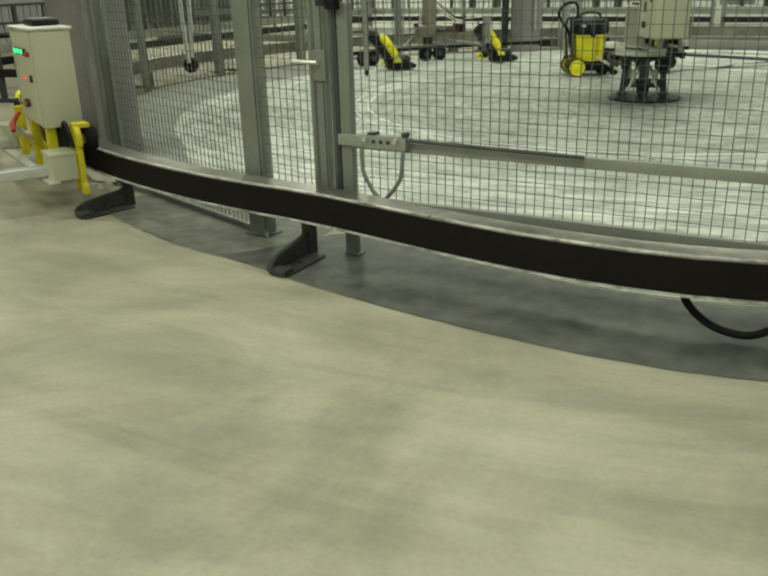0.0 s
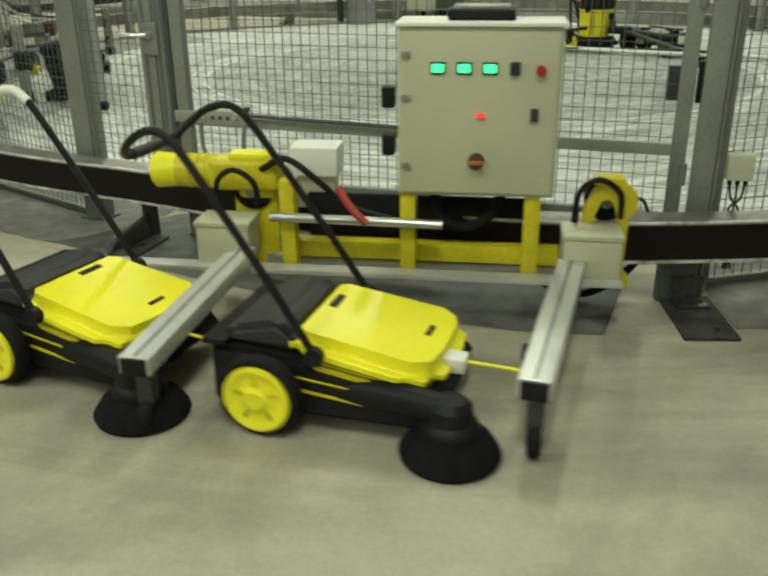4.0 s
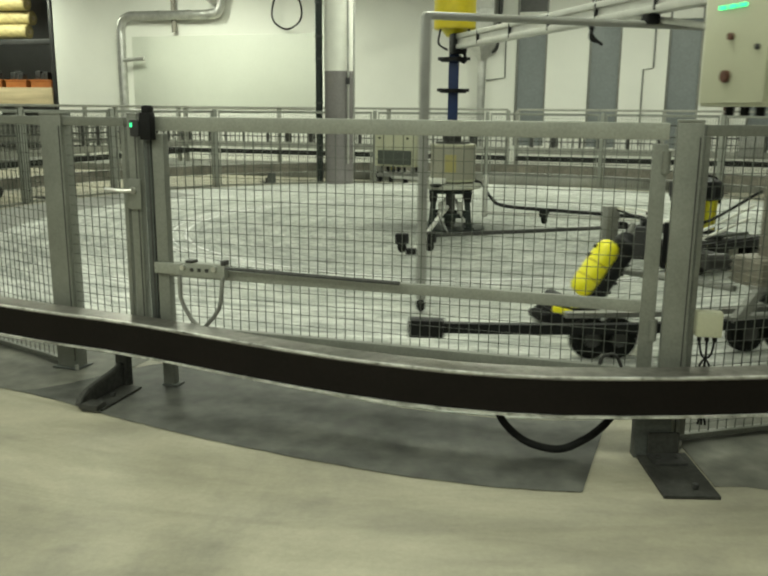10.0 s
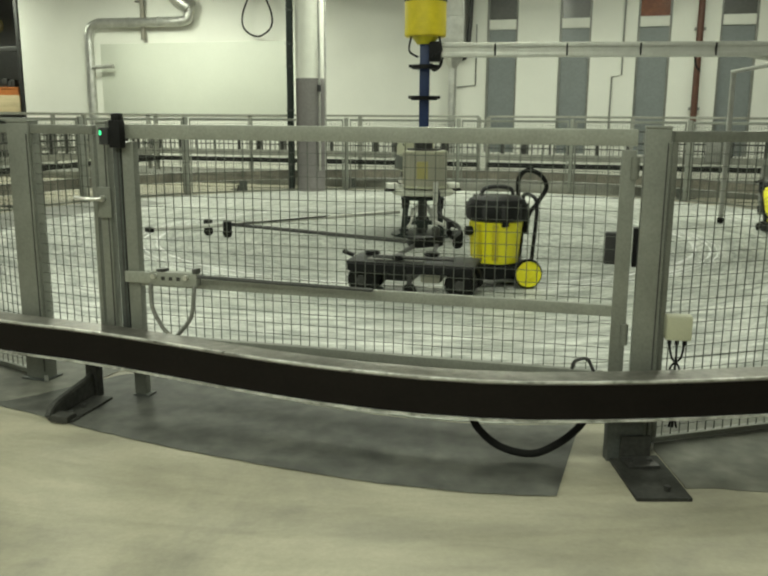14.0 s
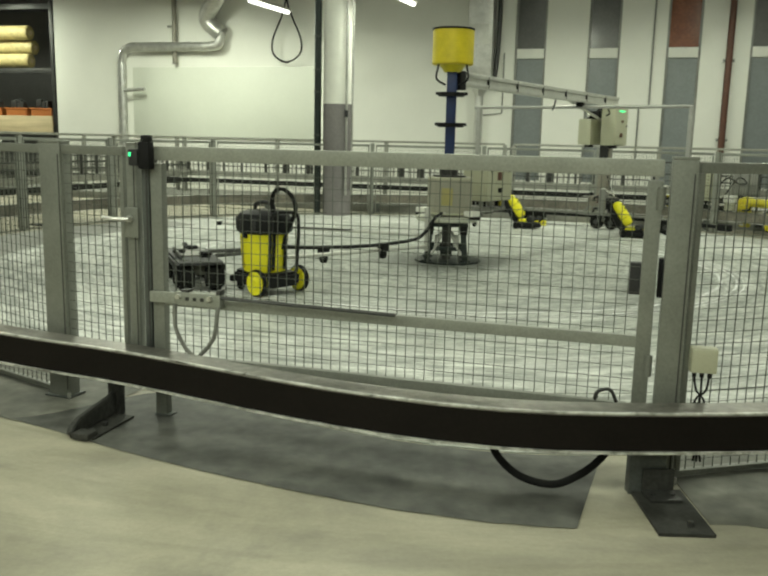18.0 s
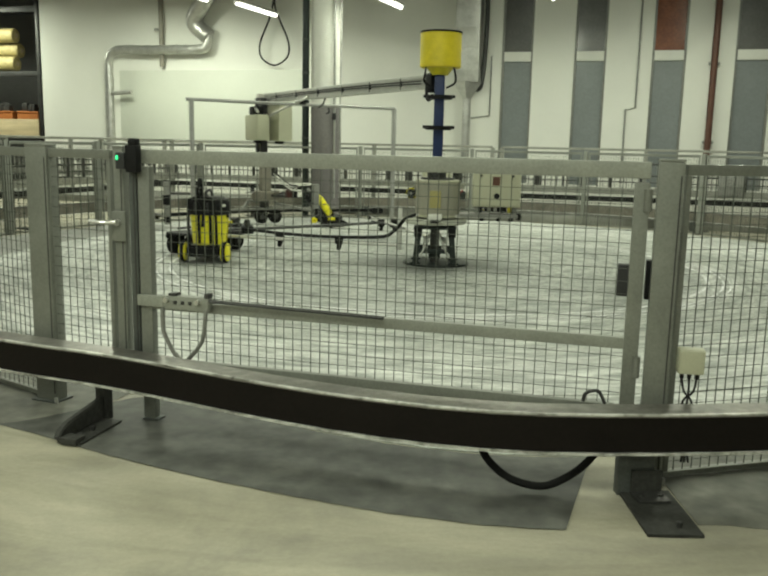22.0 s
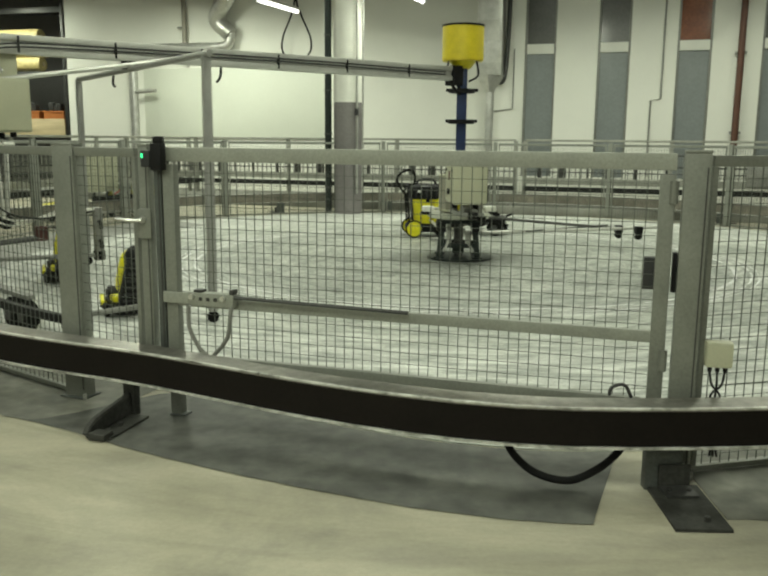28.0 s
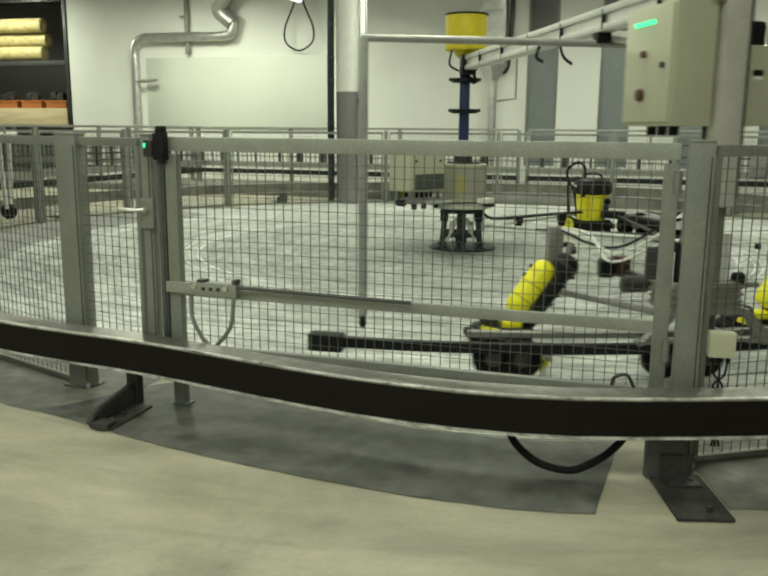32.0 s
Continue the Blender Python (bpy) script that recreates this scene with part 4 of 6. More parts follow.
# ---------------------------------------------------------------- the pillar
def build_pillar():
    p = thing("carousel_pillar", T(0, PY, 0.012), "steel pillar with beige drum, blue mast and yellow top drum", "pillar")
    part("base_plate", cyl(B(), 0.395, 0.022, T(0.02, 0, 0.011), 40, None, 0.004), M_DKGREEN, p)
    for i in range(4):
        sx, sy = (-1, 1)[i % 2], (-1, 1)[i // 2]
        part("leg", tube(B(), [(sx * 0.225, sy * 0.2, 0.02), (sx * 0.19, sy * 0.19, 0.42)], 0.045, 4), M_DKGREEN, p)
        part("leg_foot", box(B(), 0.12, 0.11, 0.018, T(sx * 0.225, sy * 0.2, 0.03), 0.004), M_DKGREEN, p)
        part("corner_block", box(B(), 0.09, 0.09, 0.11, T(sx * 0.2, sy * 0.19, 0.39), 0.01), M_BLACK, p)
    for sy in (-1, 1):
        part("cross_bar", box(B(), 0.36, 0.035, 0.05, T(0, sy * 0.2, 0.17), 0.005), M_DKGREEN, p)
        for sx in (-1, 1):
            part("brace", tube(B(), [(sx * 0.17, sy * 0.215, 0.1), (sx * 0.06, sy * 0.215, 0.33)], 0.016, 6), M_ALU, p, "bright tie bar")
            part("air_unit", box(B(), 0.06, 0.05, 0.13, T(sx * 0.11, sy * 0.12, 0.24), 0.012), M_WHITE, p, "pale valve housing")
    part("core", cyl(B(), 0.055, 0.4, T(0, 0, 0.22), 16), M_DARKST, p)
    part("core_block", box(B(), 0.14, 0.14, 0.12, T(0, 0, 0.12), 0.012), M_DKGREEN, p)
    part("stand_top", box(B(), 0.5, 0.46, 0.035, T(0, 0, 0.445), 0.008), M_DKGREEN, p)
    drum = part("drum", lathe(B(), [(0.24, 0.56), (0.258, 0.565), (0.258, 0.995), (0.24, 1.003)], T(0.02, 0, 0), 44), M_BEIGE2, p, "grey-beige ribbed drum")
    for k in range(22):
        a = 2 * math.pi * k / 22
        part("rib", cyl(B(), 0.006, 0.4, T(0.02 + 0.258 * math.cos(a), 0.258 * math.sin(a), 0.78), 6), M_BEIGE2, drum)
    for zz in (0.58, 0.985):
        part("drum_band", lathe(B(), [(0.257, zz - 0.012), (0.264, zz - 0.01), (0.264, zz + 0.01), (0.257, zz + 0.012)], T(0.02, 0, 0), 44), M_BEIGE, p)
    part("label", box(B(), 0.13, 0.006, 0.2, T(-0.01, -0.264, 0.78) @ RZ(-6), 0.001), M_LABEL, p, "faded yellow warning label")
    part("slip_ring", cyl(B(), 0.11, 0.15, T(0, 0, 1.075), 20), M_DARKST, p)
    part("cap_plate", cyl(B(), 0.2, 0.02, T(0.01, 0, 1.012), 30), M_DARKST, p)
    part("mast", box(B(), 0.118, 0.118, 1.16, T(0, 0, 1.72), 0.012), M_BLUE, p, "blue square mast")
    for zz in (1.6, 1.95):
        part("cross_flange", cyl(B(), 0.155, 0.045, T(0, 0, zz), 24, None, 0.006), M_BLACK, p)
        part("flange_pin", tube(B(), [(-0.185, 0.0, zz + 0.01), (0.185, 0.0, zz + 0.01)], 0.018, 8), M_BLACK, p)
    part("neck", cyl(B(), 0.09, 0.1, T(0, 0, 2.25), 20, 0.17), M_YPAINT, p)
    part("top_drum", cyl(B(), 0.238, 0.395, T(0, 0, 2.478), 40, None, 0.012), M_DRUM, p, "yellow plastic top drum")
    part("drum_rim", lathe(B(), [(0.245, 2.664), (0.245, 2.684), (0.2, 2.69)], I4, 40), M_BLACK, p, "black rim")
    for a in (20, 160):
        part("cable", tube(B(), curve([(0.17 * math.cos(radians(a)), -0.08, 2.28), (0.19 * math.cos(radians(a)), -0.12, 2.12), (0.08 * math.cos(radians(a)), -0.1, 2.05)], 6), 0.012, 6), M_BLACK, p)
    part("turntable", cyl(B(), 0.37, 0.06, T(0, 0, 0.515), 44, None, 0.014), M_PALE, p, "pale round turntable plate")


# ---------------------------------------------------------------- high carousel (turns to the east on the aisle side)
def arc_bar(r, a0, a1, w, h, z, steps=14):
    """A flat bar bent round the pillar: radius r, from a0 to a1 degrees off the arm, w wide and h high."""
    bm = B()
    rows = []
    for i in range(steps + 1):
        a = radians(a0 + (a1 - a0) * i / steps)
        rows.append([bm.verts.new((q * math.cos(a), q * math.sin(a), zz)) for q, zz in ((r - w / 2, z - h / 2), (r + w / 2, z - h / 2), (r + w / 2, z + h / 2), (r - w / 2, z + h / 2))])
    for p, q in zip(rows, rows[1:]):
        for j in range(4):
            bm.faces.new((p[j], p[(j + 1) % 4], q[(j + 1) % 4], q[j]))
    bm.faces.new(rows[0][::-1])
    bm.faces.new(rows[-1])
    bmesh.ops.recalc_face_normals(bm, faces=bm.faces)
    return bm


def build_carousel():
    """Local x points from the pillar along the arm, y the way it travels."""
    c = thing("overhead_carousel", T(0, PY, 0), "rotating overhead arm with a column and control cabinets", "carousel")
    R, CY = 5.38, 0.085
    bm = B()
    for zz in (2.095, 2.205):
        box(bm, R - 0.1, 0.11, 0.05, T(R / 2 + 0.1, 0, zz), 0.006)
    box(bm, R - 0.1, 0.07, 0.07, T(R / 2 + 0.1, 0, 2.15))
    part("arm", bm, M_ALU, c, "slotted aluminium profile arm")
    for x in (0.8, 1.6, 2.4, 3.2, 4.0, 4.8):
        part("cable_clip", box(B(), 0.02, 0.118, 0.135, T(x, 0, 2.15), 0.006), M_BLACK, c)
    part("hub_clamp", box(B(), 0.14, 0.17, 0.22, T(0.12, 0, 2.13), 0.015), M_BLACK, c)
    part("hub_hose", tube(B(), curve([(0.2, 0.03, 2.08), (0.17, 0.07, 1.98), (0.1, 0.08, 1.93), (0.07, 0.04, 2.0)], 5), 0.018, 8), M_BLACK, c)
    for o in (0.0, 0.028):
        part("arm_cable", tube(B(), curve([(0.3, 0.07, 2.13 + o), (2, 0.075, 2.15 + o), (4.2, 0.075, 2.14 + o), (5.0, 0.1, 2.1 + o), (5.22, 0.12 + o, 1.95), (5.24, 0.12 + o, 1.5)], 5), 0.007, 8), M_GREY, c)
    part("arm_brace", tube(B(), [(3.5, 0.07, 2.1), (5.3, 0.1, 1.8)], 0.022, 8), M_ALU, c)
    part("dangling_cable", tube(B(), curve([(3.0, 0.02, 2.08), (3.02, 0.05, 1.98), (3.08, 0.1, 1.92)], 4), 0.012, 6), M_BLACK, c)
    part("column", box(B(), 0.13, 0.13, 1.22, T(R, CY, 1.61), 0.01), M_COLUMN, c, "pale grey square column")
    part("column_cable_duct", box(B(), 0.1, 0.036, 1.1, T(R - 0.02, CY + 0.0845, 1.6), 0.01), M_GREY, c, "black cable bundle on the column")
    part("column_cable_duct", box(B(), 0.05, 0.12, 1.1, T(R - 0.097, CY, 1.6), 0.01), M_GREY, c, "black cable bundle on the column")
    part("lower_column", box(B(), 0.165, 0.17, 0.52, T(R - 0.1, CY - 0.02, 0.82), 0.012), M_TAUPE, c, "brown-grey lower column")
    part("bright_tube", cyl(B(), 0.018, 0.3, T(R - 0.02, CY + 0.09, 0.7), 10), M_ALU, c, "bright vertical tube")
    part("side_knob", cyl(B(), 0.035, 0.07, T(R - 0.06, CY + 0.2, 0.59) @ RX(90), 12, None, 0.01), M_BLACK, c)
    part("side_bracket", box(B(), 0.06, 0.16, 0.03, T(R - 0.08, CY + 0.25, 0.55), 0.006), M_MIDST, c)
    drive = part("drive_block", box(B(), 0.26, 0.42, 0.17, T(R - 0.12, CY - 0.02, 0.49), 0.02), M_TAUPE, c, "brown-grey drive block")
    for k in range(4):
        part("cooling_fin", box(B(), 0.28, 0.43, 0.012, T(R - 0.12, CY - 0.02, 0.43 + 0.04 * k), 0.003), M_TAUPE, drive)
    part("clutch", cyl(B(), 0.05, 0.16, T(R - 0.3, CY - 0.3, 0.52) @ RX(90), 16, None, 0.01), M_DARKST, c)
    # saddle: two splayed struts and a pierced middle plate
    for sd in (-1, 1):
        bm = B()
        prism(bm, [(sd * 0.2, 0.19), (sd * 0.25, 0.19), (sd * 0.42, 0.0), (sd * 0.33, 0.0)], 0.05, T(R - 0.02, CY, 0.22) @ RZ(90) @ RX(90))
        part("saddle_strut", bm, M_MIDST, c)
    part("saddle_plate", box(B(), 0.05, 0.16, 0.17, T(R - 0.02, CY - 0.03, 0.32), 0.01), M_DARKST, c)
    part("saddle_top", box(B(), 0.08, 0.5, 0.03, T(R - 0.02, CY, 0.41), 0.006), M_MIDST, c)
    part("saddle_foot", box(B(), 0.07, 0.84, 0.03, T(R - 0.0, CY, 0.245), 0.006), M_MIDST, c)
    # big cabinet behind the column, small one before it
    cab = part("control_cabinet", box(B(), 0.58, 0.23, 0.65, T(R - 0.28, CY - 0.2, 1.755), 0.012), M_BEIGE, c, "beige steel control cabinet")
    part("cabinet_door", box(B(), 0.55, 0.018, 0.61, T(R - 0.28, CY - 0.322, 1.755), 0.006), M_BEIGE, cab)
    for k in range(3):
        part("signal_lamp", box(B(), 0.06, 0.012, 0.022, T(R - 0.4 + 0.085 * k, CY - 0.336, 1.985), 0.003), G_GREEN, cab, "green display lamp")
    part("push_button", cyl(B(), 0.02, 0.03, T(R - 0.3, CY - 0.34, 1.82) @ RX(90), 12), M_BROWN, cab, "small dark push button")
    part("main_switch", cyl(B(), 0.035, 0.035, T(R - 0.32, CY - 0.342, 1.6) @ RX(90), 14, None, 0.006), M_BROWN, cab, "brown-red main switch")
    part("lock", cyl(B(), 0.016, 0.02, T(R - 0.08, CY - 0.338, 1.75) @ RX(90), 10), M_DARKST, cab)
    for k in (-0.43, -0.3, -0.17):
        part("gland", cyl(B(), 0.028, 0.06, T(R + k, CY - 0.2, 1.41), 10), M_BLACK, cab)
    bx = part("terminal_box", box(B(), 0.58, 0.2, 0.42, T(R - 0.29, CY + 0.19, 1.645), 0.01), M_BEIGE, c, "grey-beige terminal box")
    part("box_lid", box(B(), 0.55, 0.014, 0.39, T(R - 0.29, CY + 0.297, 1.645), 0.005), M_BEIGE, bx)
    lk = part("lock", box(B(), 0.02, 0.06, 0.035, T(R - 0.004, CY + 0.17, 1.71), 0.006), M_BLACK, bx)
    part("lock_tab", box(B(), 0.012, 0.05, 0.02, T(R + 0.001, CY + 0.17, 1.685), 0.003), M_WHITE, lk)
    part("lock", cyl(B(), 0.012, 0.02, T(R - 0.06, CY + 0.305, 1.65) @ RX(90), 10), M_MIDST, bx)
    for k in (-0.45, -0.3, -0.2):
        part("gland", cyl(B(), 0.025, 0.05, T(R + k, CY + 0.2, 1.42), 10), M_BLACK, bx)
    vb = part("valve_block", box(B(), 0.2, 0.2, 0.14, T(R - 0.2, CY + 0.17, 1.925), 0.03), M_BLACK, c, "black valve block with hoses")
    part("valve_hose", tube(B(), curve([(R - 0.14, CY + 0.16, 1.97), (R - 0.1, CY + 0.12, 2.06), (R - 0.06, CY + 0.1, 1.9), (R - 0.05, CY + 0.12, 1.6)], 5), 0.022, 8), M_BLACK, vb)
    part("valve_silencer", cyl(B(), 0.025, 0.1, T(R - 0.35, CY + 0.22, 1.93) @ RY(60), 12, None, 0.006), M_CHROME, vb, "bright silencer")
    # goal-post tube frame along the travel
    FX = 3.88
    part("frame_tube", tube(B(), [(FX, -1.69, 2.0), (FX, 1.84, 2.0)], 0.026, 10), M_FRAME, c, "grey cross tube")
    for y in (-1.675, 1.766):
        part("frame_leg", box(B(), 0.06, 0.06, 1.9, T(FX, y, 1.05), 0.008), M_FRAME, c)
        part("leg_castor", cyl(B(), 0.045, 0.04, T(FX, y, 0.06) @ RX(90), 16, None, 0.008), M_RUBBER, c)
    part("frame_clamp", box(B(), 0.1, 0.1, 0.1, T(FX, 0, 2.05), 0.012), M_BLACK, c)
    part("stop_cord", tube(B(), curve([(FX, -0.45, 1.97), (FX, -0.47, 1.9), (FX, -0.42, 1.87)], 3), 0.012, 6), M_BLACK, c)
    # floor rig: a bar bent to the track, wheels under it
    BR = 5.4
    part("floor_bar", arc_bar(BR, -22.5, 23.5, 0.05, 0.055, 0.215), M_BLACK, c, "long bent black floor bar")
    part("guide_bar", arc_bar(BR - 0.13, -13.5, 15.0, 0.06, 0.03, 0.265), M_MIDST, c, "grey guide bar")

    def at(a, r, z):
        return RZ(a) @ T(r, 0, z)

    for a in (-22.0, 23.0):
        part("end_block", box(B(), 0.1, 0.2, 0.1, at(a, BR, 0.21), 0.01), M_BLACK, c)
    for a, wide in ((-11.9, 0.09), (-10.2, 0.1), (-1.3, 0.1), (1.5, 0.1), (12.6, 0.12), (14.4, 0.09)):
        w = part("wheel", cyl(B(), 0.118, wide, at(a, BR - 0.12, 0.13) @ RY(90), 24, None, 0.02), M_RUBBER, c, "black rubber wheel")
        part("hub", cyl(B(), 0.045, wide + 0.02, at(a, BR - 0.12, 0.13) @ RY(90), 16), M_DARKST, w)
    for a in (-8.6, 11.3):
        w = part("guide_roller", cyl(B(), 0.052, 0.05, at(a, BR - 0.3, 0.064) @ RY(90), 18, None, 0.006), M_YELLOW, c, "small yellow guide roller")
        part("hub", cyl(B(), 0.018, 0.06, at(a, BR - 0.3, 0.064) @ RY(90), 10), M_BLACK, w)
        part("roller_fork", box(B(), 0.22, 0.025, 0.03, at(a, BR - 0.2, 0.13) @ RZ(8), 0.006), M_MIDST, w)
    # posts that push the machines
    q = part("link_post", box(B(), 0.08, 0.09, 0.66, T(4.46, 2.0, 0.45), 0.008), M_MIDST, c, "grey link post with black sleeves")
    part("sleeve", cyl(B(), 0.06, 0.16, T(4.46, 2.0, 0.5), 14, None, 0.01), M_BLACK, q)
    part("sleeve", cyl(B(), 0.052, 0.1, T(4.46, 2.0, 0.2), 14, None, 0.01), M_BLACK, q)
    part("link_arm", tube(B(), [(4.46, 2.0, 0.25), (4.98, 2.05, 0.24)], 0.02, 8), M_MIDST, q)
    part("link_arm", tube(B(), [(4.46, 2.0, 0.6), (4.2, 1.45, 0.6)], 0.018, 8), M_DARKST, q)
    q = part("link_post", box(B(), 0.075, 0.1, 0.5, T(4.12, -0.36, 0.5), 0.01), M_MIDST, c, "grey link post with black sleeves")
    part("sleeve", cyl(B(), 0.055, 0.1, T(4.12, -0.36, 0.3), 14, None, 0.01), M_BLACK, q)
    for zz in (0.44, 0.62):
        part("hook", tube(B(), curve([(4.12, -0.33, zz), (4.13, -0.24, zz + 0.0), (4.13, -0.22, zz - 0.06)], 4), 0.016, 8), M_BLACK, q)
    part("link_arm", tube(B(), [(4.12, -0.36, 0.3), (R - 0.25, -0.1, 0.36)], 0.022, 8), M_MIDST, q)
    sn = part("sensor", box(B(), 0.1, 0.09, 0.13, T(R - 0.7, -0.12, 0.56), 0.015), M_MAROON, c, "dark red sensor block")
    part("sensor_cap", box(B(), 0.08, 0.1, 0.12, T(R - 0.7, -0.22, 0.55), 0.02), M_BLACK, sn)
    part("sensor_arm", tube(B(), [(R - 0.66, -0.1, 0.52), (R - 0.2, 0.0, 0.5)], 0.025, 8), M_DARKST, sn)
    for k in range(3):
        part("looped_cable", tube(B(), curve([(R - 0.2, -0.02 - 0.03 * k, 0.95 - 0.08 * k), (R - 0.5, -0.2 - 0.04 * k, 0.72 - 0.05 * k), (R - 0.9, -0.26, 0.68 + 0.03 * k), (R - 1.3, -0.34, 0.74)], 5), 0.009, 6), M_WHITE if k else M_BLACK, c)
    return c


def build_stick_cleaner(m):
    """A leaning upright floor cleaner; local x is the way it travels."""
    s = thing("upright_cleaner", m, "yellow and black upright floor cleaner leaning on its floor head", "floor cleaner", "upright cleaners")
    bm = B()
    prism(bm, [(-0.19, -0.11), (-0.13, -0.15), (0.16, -0.15), (0.22, -0.08), (0.22, 0.08), (0.16, 0.15), (-0.13, 0.15), (-0.19, 0.11)], 0.095, T(-0.06, 0, 0.018), 0.025)
    head = part("floor_head", bm, M_BLACK, s)
    part("trim", box(B(), 0.15, 0.035, 0.04, T(-0.15, -0.13, 0.105) @ RZ(-12) @ RY(14), 0.01), M_YELLOW, head, "yellow trim")
    part("trim", box(B(), 0.14, 0.16, 0.06, T(0.0, -0.02, 0.13), 0.02), M_YELLOW, head, "yellow trim")
    part("bumper", box(B(), 0.06, 0.22, 0.055, T(-0.255, 0, 0.055), 0.018), M_RUBBER, head)
    for y in (-0.16, 0.16):
        part("wheel", cyl(B(), 0.05, 0.03, T(0.06, y, 0.05) @ RX(90), 18, None, 0.006), M_RUBBER, s)
    lean = T(0.01, 0, 0.135) @ RY(36) @ Matrix.Diagonal((0.82, 0.86, 0.86, 1))
    bm = B()
    prof = [(0.03, 0.0), (0.07, 0.012), (0.092, 0.05), (0.1, 0.12), (0.1, 0.36), (0.094, 0.42), (0.075, 0.46), (0.04, 0.482), (0.0, 0.487)]
    lathe(bm, prof, lean @ T(-0.03, 0, 0.06), 22)
    body = part("body", bm, M_YELLOW, s, "yellow capsule tank body")
    for k, zz in enumerate((0.3, 0.38)):
        part("grip_slot", cyl(B(), 0.018, 0.02, lean @ T(-0.128, 0.02, 0.06 + zz) @ RY(90), 10), M_BLACK, body)
        part("band", lathe(B(), [(0.102, -0.008), (0.104, 0.0), (0.102, 0.008)], lean @ T(-0.03, 0, 0.2 + 0.13 * k), 22), M_YPAINT, body)
    bm = B()
    box(bm, 0.13, 0.19, 0.54, lean @ T(0.105, 0, 0.29), 0.045, 3)
    shell = part("back_shell", bm, M_BLACK, s, "black ribbed back shell")
    for k in range(5):
        part("rib", box(B(), 0.02, 0.17, 0.03, lean @ T(0.172, 0, 0.12 + 0.085 * k), 0.008), M_GREY, shell)
    part("motor_head", lathe(B(), [(0.07, -0.1), (0.105, -0.06), (0.112, 0.0), (0.1, 0.05), (0.06, 0.085), (0.0, 0.095)], lean @ T(0.095, 0, 0.6), 22), M_BLACK, s, "black round motor head")
    part("vent_ring", lathe(B(), [(0.114, -0.012), (0.117, 0.0), (0.114, 0.012)], lean @ T(0.095, 0, 0.6), 22), M_GREY, s)
    part("stub_pole", tube(B(), [lean @ Vector((0.06, 0, 0.66)), lean @ Vector((0.03, 0.0, 0.76))], 0.024, 10), M_MIDST, s, "grey stub pole")
    part("knob", cyl(B(), 0.05, 0.2, T(-0.14, 0, 0.16) @ RX(90), 14, None, 0.016), M_GREY, s)
    return s


